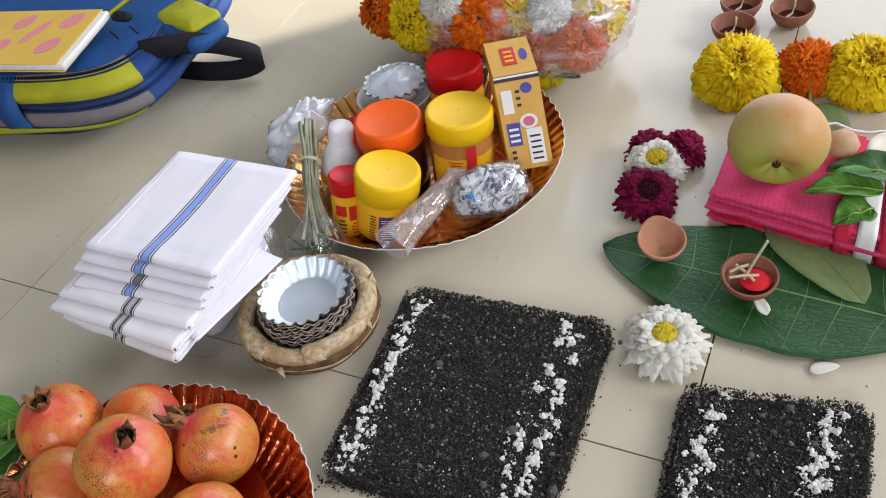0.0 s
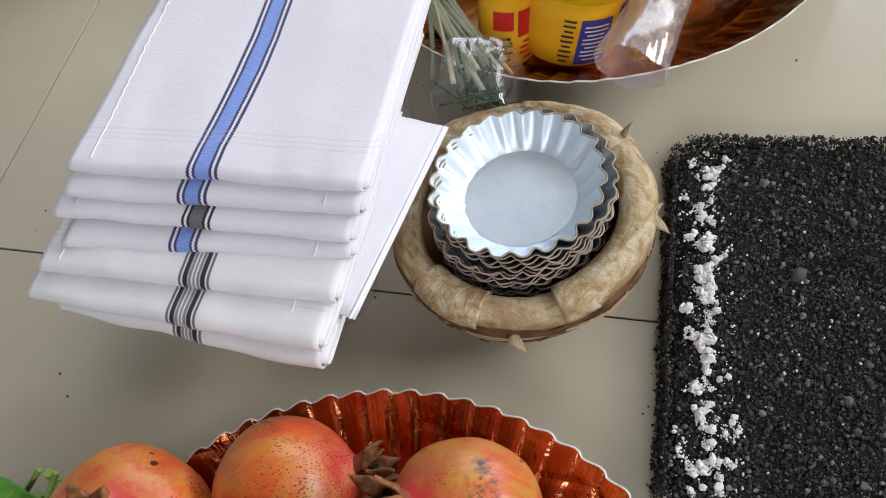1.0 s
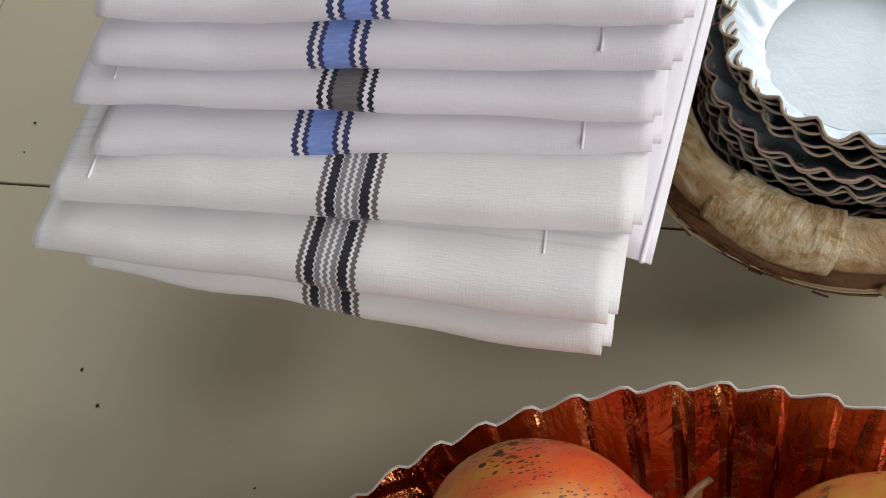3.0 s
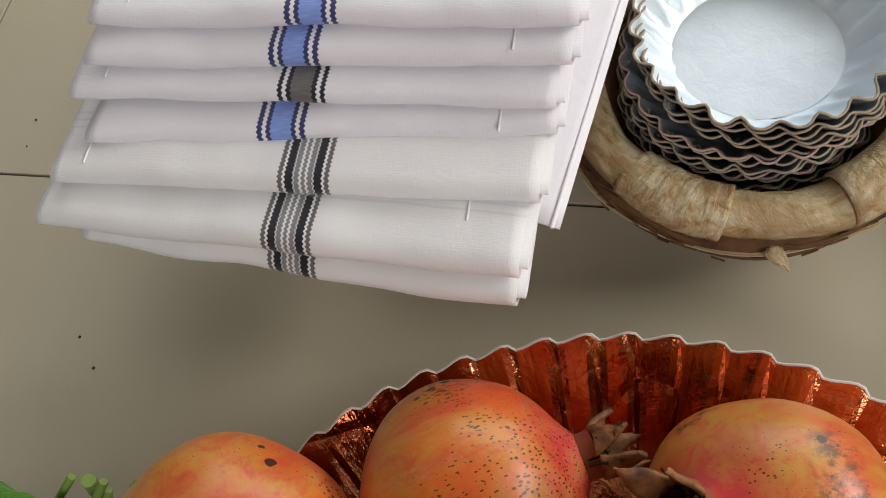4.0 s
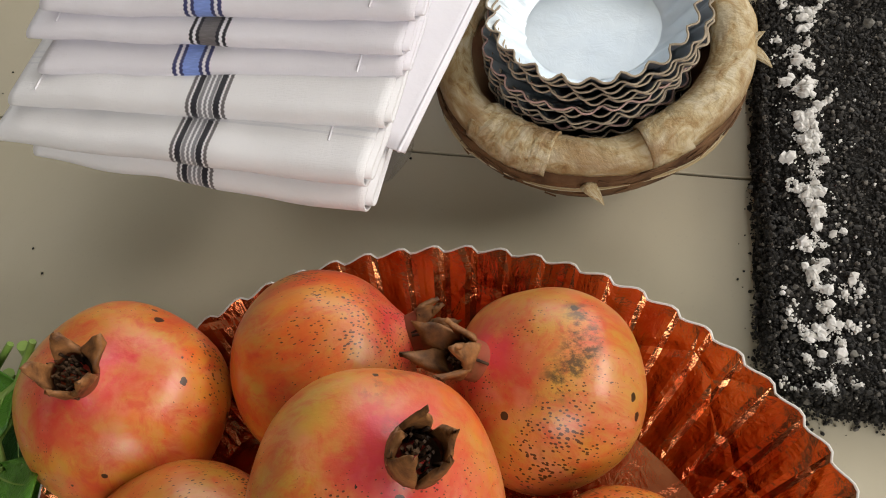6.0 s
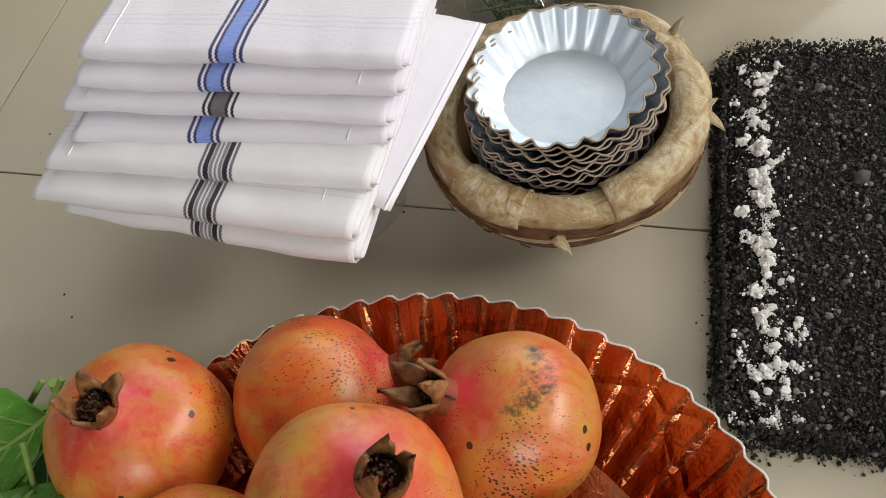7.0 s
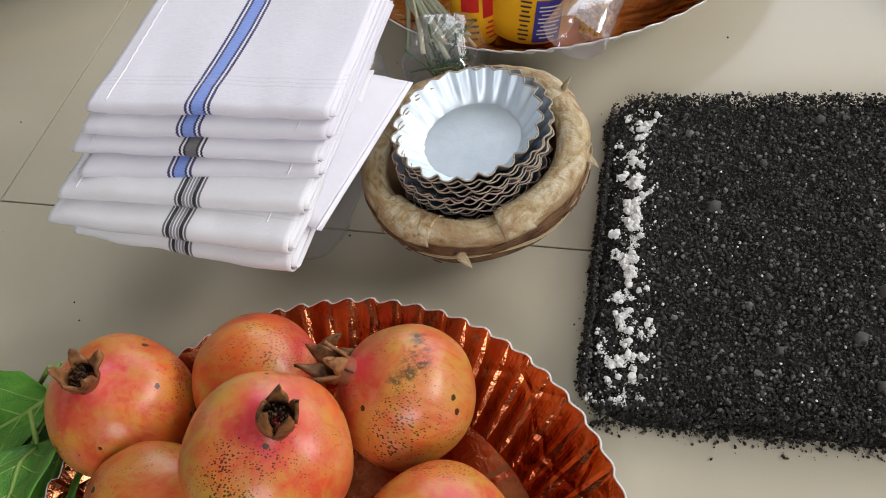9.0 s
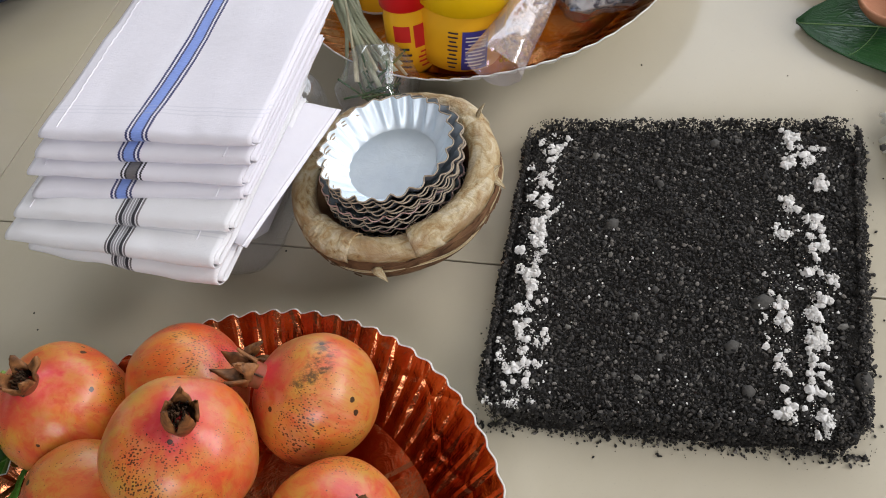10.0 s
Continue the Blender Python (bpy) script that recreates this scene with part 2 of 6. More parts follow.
def pomegranate_material(name, a, b, c, seed):
    """Skin: a, b ground colours in broad blotches, c a flush round the crown; scars and dots."""
    m = Nodes(name, 0.30, Specular_IOR_Level=0.5)
    pos = m.node("VectorMath", props=[("operation", "ADD")], i0=m.coord(), i1=(seed, seed * 0.7, 0.0))
    col = m.mix(m.ramp(m.noise(34.0, 3.0, 0.5, pos, warp=0.8), (0.36, 0.0), (0.62, 1.0)), a, b)
    col = m.mix(m.ramp(m.noise(45.0, 5.0, 0.65, pos, warp=0.5), (0.43, 0.0), (0.62, 0.88)), col, (0.52, 0.28, 0.042))
    height = m.node("SeparateXYZ", 2, Vector=m.coord())
    flush = m.math("ADD", height, m.math("MULTIPLY", m.math("SUBTRACT", m.noise(50.0, 3.0, vec=pos), 0.5), 0.02))
    col = m.mix(m.ramp(m.node("MapRange", Value=flush, i1=0.0195, i2=0.0285), (0.0, 0.0), (1.0, 0.9)), col, c)
    streak = m.noise(90.0, 3.0, 0.6, pos, (1.0, 1.0, 0.25))
    col = m.mix(m.ramp(streak, (0.50, 0.0), (0.70, 0.6)), col, (0.66, 0.19, 0.12))
    mott = m.noise(150.0, 5.0, 0.75, pos, (1.0, 1.0, 0.35), 0.6)
    col = m.mix(m.ramp(mott, (0.46, 0.0), (0.64, 0.7)), col, (0.56, 0.045, 0.022))
    col = m.mix(m.ramp(m.noise(75.0, 6.0, 0.75, pos, (1.0, 1.0, 0.5), 0.2), (0.50, 0.0), (0.66, 0.45)), col, (0.50, 0.27, 0.045))
    patch = m.noise(26.0, 3.0, 0.6, pos)
    dots = m.node("TexVoronoi", 0, Vector=m.node("Mapping", Vector=pos, Scale=(1.0, 0.7, 0.4)), Scale=1200.0, Randomness=1.0)
    col = m.mix(m.math("MULTIPLY", m.math("LESS_THAN", m.math("ADD", dots, m.math("MULTIPLY", m.math("SUBTRACT", m.noise(900.0, 2.0, vec=pos), 0.5), 0.5)), m.ramp(patch, (0.45, 0.0), (0.72, 0.46))), 0.9), col, (0.060, 0.024, 0.007))
    blots = m.node("TexVoronoi", 0, Vector=pos, Scale=150.0, Randomness=1.0)
    wob = m.math("MULTIPLY", m.math("SUBTRACT", m.noise(420.0, 3.0, vec=pos), 0.5), 0.22)
    rare = m.ramp(m.noise(60.0, 2.0, 0.5, pos), (0.55, 0.0), (0.66, 0.22))
    col = m.mix(m.math("MULTIPLY", m.math("LESS_THAN", m.math("ADD", blots, wob), rare), 0.95), col, (0.03, 0.014, 0.006))
    scar = m.math("MULTIPLY", m.ramp(m.noise(24.0, 2.0, 0.4, pos), (0.61, 0.0), (0.65, 1.0)), m.ramp(m.noise(230.0, 5.0, 0.75, pos, (1.0, 1.0, 0.4)), (0.46, 0.0), (0.58, 1.0)))
    col = m.mix(m.math("MULTIPLY", scar, 0.9), col, (0.075, 0.040, 0.016))
    m.color(col)
    m.put(m.bsdf, "Roughness", m.node("MapRange", Value=m.noise(60.0, 4.0, vec=pos), i3=0.24, i4=0.42))
    m.bump(m.math("ADD", m.noise(70.0, 3.0, vec=pos), m.math("MULTIPLY", m.noise(700.0, 2.0, vec=pos), 0.25)), 0.22, 0.0012)
    return m.mat


M_CROWN = plain("dry_calyx", (0.060, 0.024, 0.010), (0.34, 0.145, 0.048), 210.0, 0.55, 0.8, 320.0)
M_CALYX = plain("calyx_skin", (0.30, 0.055, 0.030), (0.16, 0.060, 0.024), 90.0, 0.5, 0.4, 300.0)
M_CROWNIN = plain("calyx_inside", (0.02, 0.010, 0.006), (0.09, 0.045, 0.018), 150.0, 0.8, 0.8, 500.0)


def island_material(name, stops, rough=0.8, bscale=900.0, bump=0.5, spec=0.3):
    m = Nodes(name, rough)
    m.put(m.bsdf, "Specular IOR Level", spec)
    isl = m.tree.nodes.new("ShaderNodeNewGeometry").outputs["Random Per Island"]
    c = m.ramp(isl, *stops)
    m.color(m.mix(m.math("MULTIPLY", m.noise(500.0, 3.0), 0.5), c, tuple(k * 0.5 for k in stops[0][1])))
    m.bump(m.noise(bscale, 3.0), bump, 0.0006)
    return m.mat


M_SOIL = island_material("black_soil", [(0.0, (0.005, 0.0042, 0.0032)), (0.55, (0.017, 0.0145, 0.011)), (0.86, (0.052, 0.046, 0.038)), (1.0, (0.25, 0.23, 0.20))], 0.7, spec=0.5)
M_SOILBED = plain("soil_bed", (0.005, 0.0045, 0.0035), (0.020, 0.017, 0.013), 900.0, 0.9, 1.0, 850.0, dist=0.003)
M_STONE = island_material("grey_stone", [(0.0, (0.03, 0.03, 0.027)), (0.7, (0.10, 0.095, 0.085)), (1.0, (0.26, 0.25, 0.22))], 0.75)
M_FLOUR = island_material("white_flour", [(0.0, (0.74, 0.72, 0.68)), (1.0, (0.86, 0.85, 0.82))], 0.95)


def leaf_material(name, a, b, vein, rough=0.38):
    m = Nodes(name, rough, Subsurface_Weight=0.0)
    uv = m.coord("UV")
    c = m.mix(m.ramp(m.noise(7.0, 4.0, vec=uv), (0.3, 0.0), (0.7, 1.0)), a, b)
    c = m.mix(m.ramp(m.noise(60.0, 3.0, vec=uv), (0.55, 0.0), (0.75, 0.4)), c, vein)
    m.color(c)
    cells = m.node("TexVoronoi", 0, props=[("feature", "DISTANCE_TO_EDGE")], Vector=uv, Scale=28.0)
    m.bump(m.math("ADD", m.ramp(cells, (0.0, 0.0), (0.12, 0.6)), m.noise(6.0, 3.0, vec=uv)), 0.35, 0.0012)
    return m.mat


M_BIGLEAF = leaf_material("teak_leaf", (0.014, 0.062, 0.018), (0.024, 0.09, 0.025), (0.035, 0.115, 0.035))
M_VEIN = plain("leaf_vein", (0.12, 0.22, 0.075), (0.18, 0.28, 0.11), 60.0, 0.5)
M_OLIVE = leaf_material("olive_leaf", (0.14, 0.20, 0.07), (0.19, 0.25, 0.10), (0.24, 0.29, 0.14), 0.5)
M_BETEL = leaf_material("betel_leaf", (0.05, 0.17, 0.02), (0.10, 0.28, 0.03), (0.14, 0.32, 0.06), 0.3)
M_BETELDARK = leaf_material("betel_leaf_dark", (0.025, 0.075, 0.022), (0.045, 0.12, 0.03), (0.07, 0.16, 0.06), 0.35)
M_STALK = plain("green_stalk", (0.17, 0.30, 0.05), (0.25, 0.36, 0.10), 100.0, 0.45)
M_STRAW = plain("dry_stalk", (0.42, 0.38, 0.24), (0.56, 0.52, 0.36), 120.0, 0.7)
M_GRASS = plain("dried_grass", (0.27, 0.30, 0.19), (0.42, 0.43, 0.30), 60.0, 0.6, 0.4)


def petal_material(name, a, b, rough=0.6):
    """Thin petals: part of the light goes through them."""
    m = Nodes(name, rough)
    isl = m.tree.nodes.new("ShaderNodeNewGeometry").outputs["Random Per Island"]
    c = m.mix(isl, a, b)
    bump = m.node("Bump", Strength=0.3, Distance=0.0006, Height=m.noise(400.0, 3.0))
    m.color(c)
    m.put(m.bsdf, "Normal", bump)
    m.put(m.bsdf, "Specular IOR Level", 0.15)
    through_light = m.node("BsdfTranslucent", Color=c)
    m.put(m.out, "Surface", m.node("MixShader", i0=0.42, i1=m.bsdf.outputs[0], i2=through_light))
    return m.mat


M_YELLOW = petal_material("yellow_petal", (0.90, 0.66, 0.006), (0.96, 0.82, 0.02))
M_ORANGE = petal_material("orange_petal", (0.84, 0.16, 0.004), (0.88, 0.25, 0.008))
M_CORAL = petal_material("coral_petal", (0.84, 0.20, 0.05), (0.88, 0.30, 0.10))
M_WHITEP = petal_material("white_petal", (0.86, 0.85, 0.76), (0.92, 0.91, 0.85))
M_MAROON = petal_material("maroon_petal", (0.16, 0.004, 0.03), (0.34, 0.012, 0.085))
M_MAROONC = petal_material("dark_maroon_centre", (0.035, 0.004, 0.01), (0.07, 0.006, 0.02))
M_YCENTRE = petal_material("yellow_centre", (0.72, 0.55, 0.02), (0.82, 0.68, 0.06))
M_BROWNC = petal_material("brown_centre", (0.30, 0.13, 0.02), (0.55, 0.30, 0.02))
M_CLAY = plain("terracotta", (0.40, 0.18, 0.10), (0.48, 0.24, 0.14), 50.0, 0.75, 0.3, 500.0)
M_CLAYDARK = plain("dark_terracotta", (0.20, 0.075, 0.045), (0.26, 0.105, 0.06), 50.0, 0.6, 0.3, 500.0)
M_KUMKUM = plain("red_powder", (0.62, 0.012, 0.02), (0.50, 0.008, 0.015), 200.0, 0.8, 0.6, 800.0)
M_PLASTIC_RED = plain("red_plastic", (0.55, 0.006, 0.008), (0.50, 0.005, 0.007), 30.0, 0.42, 0.04)
M_PLASTIC_ORANGE = plain("orange_plastic", (0.85, 0.12, 0.006), (0.80, 0.105, 0.005), 30.0, 0.42, 0.04)
M_PLASTIC_YELLOW = plain("yellow_plastic", (0.84, 0.53, 0.004), (0.80, 0.49, 0.003), 30.0, 0.40, 0.04)
M_PLASTIC_WHITE = plain("white_plastic", (0.92, 0.91, 0.93), (0.90, 0.89, 0.91), 30.0, 0.4, 0.04)
M_LABELYELLOW = plain("yellow_label", (0.80, 0.42, 0.015), (0.76, 0.38, 0.012), 40.0, 0.4, 0.05)
M_LABELRED = plain("red_label", (0.55, 0.025, 0.02), (0.5, 0.02, 0.02), 40.0, 0.4, 0.05)
M_LABELBLUE = plain("blue_label", (0.055, 0.05, 0.26), (0.06, 0.06, 0.30), 40.0, 0.4, 0.05)
M_LABELWHITE = plain("white_label", (0.78, 0.77, 0.74), (0.74, 0.73, 0.70), 40.0, 0.45, 0.05)
M_INK = plain("dark_print", (0.03, 0.02, 0.035), (0.045, 0.03, 0.05), 40.0, 0.5, 0.05)
M_PINKINK = plain("pink_print", (0.62, 0.14, 0.22), (0.58, 0.12, 0.2), 40.0, 0.5, 0.05)
M_HONEY = plain("dark_syrup_jar", (0.045, 0.012, 0.012), (0.07, 0.02, 0.015), 40.0, 0.12, 0.03)
M_AMBER = plain("amber_jar", (0.40, 0.16, 0.035), (0.48, 0.20, 0.05), 40.0, 0.15, 0.03)
M_CARTON = plain("kraft_gold_carton", (0.58, 0.32, 0.055), (0.64, 0.37, 0.075), 30.0, 0.42, 0.08)
M_SEED = island_material("golden_seed", [(0.0, (0.50, 0.27, 0.05)), (1.0, (0.70, 0.44, 0.12))], 0.6)


def wrapper_material():
    m = Nodes("printed_wrapper", 0.35)
    n = m.noise(110.0, 4.0, 0.7, stretch=(1.0, 0.5, 1.0), warp=1.0)
    c = m.ramp(n, (0.40, (0.05, 0.07, 0.11)), (0.46, (0.34, 0.37, 0.41)), (0.52, (0.72, 0.72, 0.70)), (0.7, (0.80, 0.80, 0.78)))
    c = m.mix(m.ramp(m.noise(55.0, 2.0, 0.5), (0.64, 0.0), (0.67, 1.0)), c, (0.05, 0.25, 0.62))
    m.color(c)
    m.bump(m.noise(160.0, 4.0, 0.6, warp=0.6), 0.9, 0.003)
    return m.mat


M_WRAP = wrapper_material()
M_FILM = film("clear_film", gloss=0.28, milk=0.03, scale=70.0)
M_FILMBAG = film("flower_bag_film", gloss=0.16, milk=0.05, rough=0.06, scale=40.0, strength=1.0, streak=0.4)
M_FILMPINK = film("pinkish_film", (0.95, 0.88, 0.95), 0.3, 0.15, 50.0, 0.5, 0.2)
M_FILMBLUE = film("bluish_film", (0.90, 0.95, 1.0), 0.32, 0.2, 60.0, 0.8, 0.38)
M_BAGBLUE = plain("blue_nylon", (0.010, 0.060, 0.20), (0.016, 0.085, 0.27), 25.0, 0.6, 0.6, 900.0)
# The blue nylon again, darkened by the shade on the pack's end face.
M_BAGSHADE = plain("shaded_blue_nylon", (0.007, 0.036, 0.15), (0.009, 0.050, 0.20), 25.0, 0.6, 0.6, 900.0)
M_BAGNAVY = plain("navy_nylon", (0.010, 0.022, 0.075), (0.014, 0.03, 0.095), 25.0, 0.6, 0.6, 900.0)
M_BAGLIME = plain("lime_nylon", (0.32, 0.33, 0.012), (0.42, 0.42, 0.02), 25.0, 0.6, 0.6, 900.0)
M_BAGGREY = plain("grey_nylon", (0.15, 0.13, 0.135), (0.20, 0.175, 0.18), 25.0, 0.65, 0.6, 900.0)
M_WEB = plain("black_webbing", (0.005, 0.005, 0.008), (0.010, 0.010, 0.014), 60.0, 0.8, 0.8, 1200.0)
M_COVER = plain("yellow_book_cover", (0.74, 0.50, 0.10), (0.70, 0.46, 0.085), 20.0, 0.4, 0.05)
M_PINKPRINT = plain("pink_cover_print", (0.74, 0.30, 0.30), (0.68, 0.24, 0.26), 60.0, 0.45, 0.05)
M_PAPER = plain("paper_block", (0.80, 0.79, 0.76), (0.70, 0.69, 0.66), 400.0, 0.8, 0.4, 900.0)


def check_material():
    m = Nodes("pink_checked_cotton", 0.85)
    x, y = m.node("SeparateXYZ", 0, Vector=m.coord()), m.node("SeparateXYZ", 1, Vector=m.coord())
    c = m.mix(m.noise(90.0, 4.0), (0.60, 0.02, 0.10), (0.72, 0.07, 0.19))
    for axis, freq in ((x, 1500.0), (y, 1500.0)):
        w = m.math("SINE", m.math("ADD", m.math("MULTIPLY", axis, freq), m.math("MULTIPLY", m.noise(60.0), 2.5)))
        c = m.mix(m.ramp(w, (0.60, 0.0), (0.97, 0.07)), c, (0.80, 0.40, 0.48))
    m.color(c)
    m.bump(m.math("ADD", m.noise(420.0, 4.0), m.noise(60.0, 3.0)), 0.6, 0.0015)
    return m.mat


M_PINKCLOTH = check_material()
M_REDCLOTH = plain("red_checked_cotton", (0.55, 0.012, 0.05), (0.62, 0.03, 0.08), 140.0, 0.85, 0.6, 500.0)
M_COCONUT = plain("white_kernel", (0.78, 0.74, 0.62), (0.70, 0.64, 0.52), 80.0, 0.55, 0.3)
M_NUT = plain("areca_nut", (0.44, 0.27, 0.14), (0.56, 0.38, 0.22), 70.0, 0.6, 0.4, 300.0)


def apple_material():
    """Green round the eye, blushed on one cheek; u runs from the eye to the stalk, v round."""
    m = Nodes("apple_skin", 0.46, Specular_IOR_Level=0.35)
    uv = m.coord("UV")
    u, v = m.node("SeparateXYZ", 0, Vector=uv), m.node("SeparateXYZ", 1, Vector=uv)
    wob = m.math("MULTIPLY", m.math("SUBTRACT", m.noise(26.0, 5.0, 0.7, warp=0.3), 0.5), 0.5)
    c = m.ramp(m.math("ADD", u, wob), (0.16, (0.34, 0.40, 0.06)), (0.36, (0.44, 0.38, 0.11)), (0.58, (0.46, 0.31, 0.12)), (0.88, (0.42, 0.26, 0.10)))
    cheek = m.math("ADD", m.math("SINE", m.math("MULTIPLY", m.math("ADD", v, 0.08), 6.2832)), wob)
    c = m.mix(m.ramp(cheek, (0.45, 0.0), (1.05, 0.5)), c, (0.50, 0.17, 0.075))
    streak = m.noise(1.0, 4.0, 0.7, m.node("Mapping", Vector=uv, Scale=(5.0, 60.0, 1.0)))
    c = m.mix(m.ramp(streak, (0.50, 0.0), (0.70, 0.45)), c, (0.54, 0.22, 0.09))
    dots = m.node("TexVoronoi", 0, Vector=m.coord(), Scale=190.0)
    m.color(m.mix(m.math("LESS_THAN", dots, 0.10), c, (0.52, 0.42, 0.22)))
    m.bump(m.noise(60.0, 3.0), 0.12, 0.001)
    return m.mat


M_APPLE = apple_material()


# ---- geometry helpers ----
class Shape:
    """Collects vertices, faces, uv and material slots for one mesh."""

    def __init__(self):
        self.v, self.f, self.m, self.uv = [], [], [], []

    def grid(self, pts, close_u=False, close_v=False, slot=0, uv=None):
        """pts[i][j] as a sheet of quads; uv likewise."""
        pts = np.asarray(pts, float)
        n, k, _ = pts.shape
        base = len(self.v)
        self.v.extend(map(tuple, pts.reshape(-1, 3)))
        if uv is None:
            uv = np.stack(np.meshgrid(np.linspace(0, 1, n), np.linspace(0, 1, k), indexing="ij"), -1)
        uv = np.asarray(uv, float)
        for i in range(n if close_u else n - 1):
            for j in range(k if close_v else k - 1):
                a, b = (i + 1) % n, (j + 1) % k
                self.f.append((base + i * k + j, base + a * k + j, base + a * k + b, base + i * k + b))
                self.uv.append((uv[i, j], uv[a, j], uv[a, b], uv[i, b]))
                self.m.append(slot)
        return self

    def poly(self, pts, slot=0):
        base = len(self.v)
        self.v.extend(map(tuple, pts))
        self.f.append(tuple(range(base, base + len(pts))))
        self.uv.append([(p[0], p[1]) for p in pts])
        self.m.append(slot)
        return self

    def soup(self, verts, faces, slot=0):
        """Many loose pieces: arrays of vertices and faces."""
        base = len(self.v)
        self.v.extend(map(tuple, verts))
        self.f.extend(map(tuple, np.asarray(faces) + base))
        self.uv.extend([[(0.0, 0.0)] * len(faces[0])] * len(faces))
        self.m.extend([slot] * len(faces))
        return self

    def box(self, lo, hi, slot=0, bevel=0.0, turn=None):
        (x0, y0, z0), (x1, y1, z1) = lo, hi
        b = min(bevel, (x1 - x0) / 2.2, (y1 - y0) / 2.2, (z1 - z0) / 2.2)

        def ring(z, inset):
            c = b + inset
            return [(x0 + c, y0 + inset, z), (x1 - c, y0 + inset, z), (x1 - inset, y0 + c, z), (x1 - inset, y1 - c, z),
                    (x1 - c, y1 - inset, z), (x0 + c, y1 - inset, z), (x0 + inset, y1 - c, z), (x0 + inset, y0 + c, z)]

        if b <= 0:
            b = 1e-5
        rings = [ring(z0, b), ring(z0 + b, 0), ring(z1 - b, 0), ring(z1, b)]
        if turn is not None:
            rings = [[tuple(turn @ Vector(p)) for p in r] for r in rings]
        self.grid(rings, close_v=True, slot=slot)
        self.poly(rings[-1], slot).poly(rings[0][::-1], slot)
        return self

    def lathe(self, profile, centre=(0, 0, 0), axis=(0, 0, 1), steps=40, wobble=0.0, slot=0, caps=(False, False), seed=0.0):
        """profile: (radius, height) pairs turned round an axis through centre."""
        turn = Vector(axis).to_track_quat("Z", "Y").to_matrix()
        rows = []
        for r, h in profile:
            row = []
            for s in range(steps):
                a = 2 * math.pi * s / steps
                p = Vector((r * math.cos(a), r * math.sin(a), h))
                if wobble:
                    p += wobble * noise.noise_vector(p * 40 + Vector((seed, seed, 0)))
                row.append(tuple(turn @ p + Vector(centre)))
            rows.append(row)
        self.grid(rows, close_v=True, slot=slot)
        if caps[0]:
            self.poly(rows[0][::-1], slot)
        if caps[1]:
            self.poly(rows[-1], slot)
        return self

    def tube(self, pts, radius, sides=8, slot=0, close=False, taper=1.0):
        """A round rod along pts."""
        pts = [Vector(p) for p in pts]
        rows = []
        for i, p in enumerate(pts):
            d = (pts[min(i + 1, len(pts) - 1)] - pts[max(i - 1, 0)]) if not close else (pts[(i + 1) % len(pts)] - pts[i - 1])
            d.normalize()
            side = d.cross(Vector((0, 0, 1)) if abs(d.z) < 0.9 else Vector((1, 0, 0))).normalized()
            up = side.cross(d)
            r = radius * (1 + (taper - 1) * i / max(1, len(pts) - 1))
            rows.append([tuple(p + r * (math.cos(a) * side + math.sin(a) * up)) for a in np.linspace(0, 2 * math.pi, sides, endpoint=False)])
        self.grid(rows, close_u=close, close_v=True, slot=slot)
        if not close:
            self.poly(rows[0], slot).poly(rows[-1][::-1], slot)
        return self


SET_OUT = {}


def site(p):
    """Sets a thing of the rough plan of the far half out on the tile grid: its new base and its scale."""
    x, y = p[0], p[1]
    if y < 0.115 and x < 0.55:
        return Vector(p), 1.0
    dx = 0.0012 - 0.0751 * x - 0.0123 * y + 0.0103 * x * y + 0.1181 * x * x
    dy = -0.0008 + 0.0163 * y + 0.1306 * x * y + 0.0051 * x * x + 0.0132 * y * y
    k = 1 + 0.5 * (-0.0588 + 0.3668 * x + 0.0367 * y)
    return Vector((x + dx, y + dy, p[2] * k)), k


def thing(name, loc, label, category, group="", kind="", at=None):
    ob = new(name)
    ob.empty_display_size = 0.01
    base, k = at or site(loc)
    SET_OUT[ob.name] = Matrix.Translation(base) @ Matrix.Scale(k, 4) @ Matrix.Translation(-Vector(loc))
    ob.matrix_world = Matrix.Translation(base)
    return tagged(ob, label, category, group, kind)


def part(name, shape, mats, parent=None, label="", smooth=True, origin=None, kind="", local=False):
    """Links a Shape as one mesh object, under parent if there is one. Coordinates are the world's, unless local."""
    mats = mats if isinstance(mats, (list, tuple)) else [mats]
    mesh = bpy.data.meshes.new(name)
    top = parent
    chain, plan = Matrix.Identity(4), Matrix.Identity(4)
    while top is not None:
        chain = top.matrix_basis @ chain
        plan = SET_OUT.get(top.name, plan)
        top = top.parent
    if parent is None and origin is not None:
        base, k = site(origin)
        plan = Matrix.Translation(base) @ Matrix.Scale(k, 4) @ Matrix.Translation(-Vector(origin))
        origin = base
    at = Matrix.Translation(origin) if origin is not None else Matrix.Identity(4)
    v = np.asarray(shape.v, float)
    if not local:
        inv = np.array((chain @ at).inverted() @ plan)
        v = v @ inv[:3, :3].T + inv[:3, 3]
    mesh.from_pydata(v.tolist(), [], shape.f)
    for m in mats:
        mesh.materials.append(m)
    mesh.polygons.foreach_set("material_index", shape.m)
    layer = mesh.uv_layers.new(name="UVMap")
    layer.data.foreach_set("uv", np.array([c for q in shape.uv for p in q for c in (p[0], p[1])], np.float32))
    mesh.polygons.foreach_set("use_smooth", [smooth] * len(mesh.polygons))
    mesh.update()
    ob = new(name, mesh)
    ob.matrix_basis = at
    ob.parent = parent
    return tagged(ob, label, kind=kind)


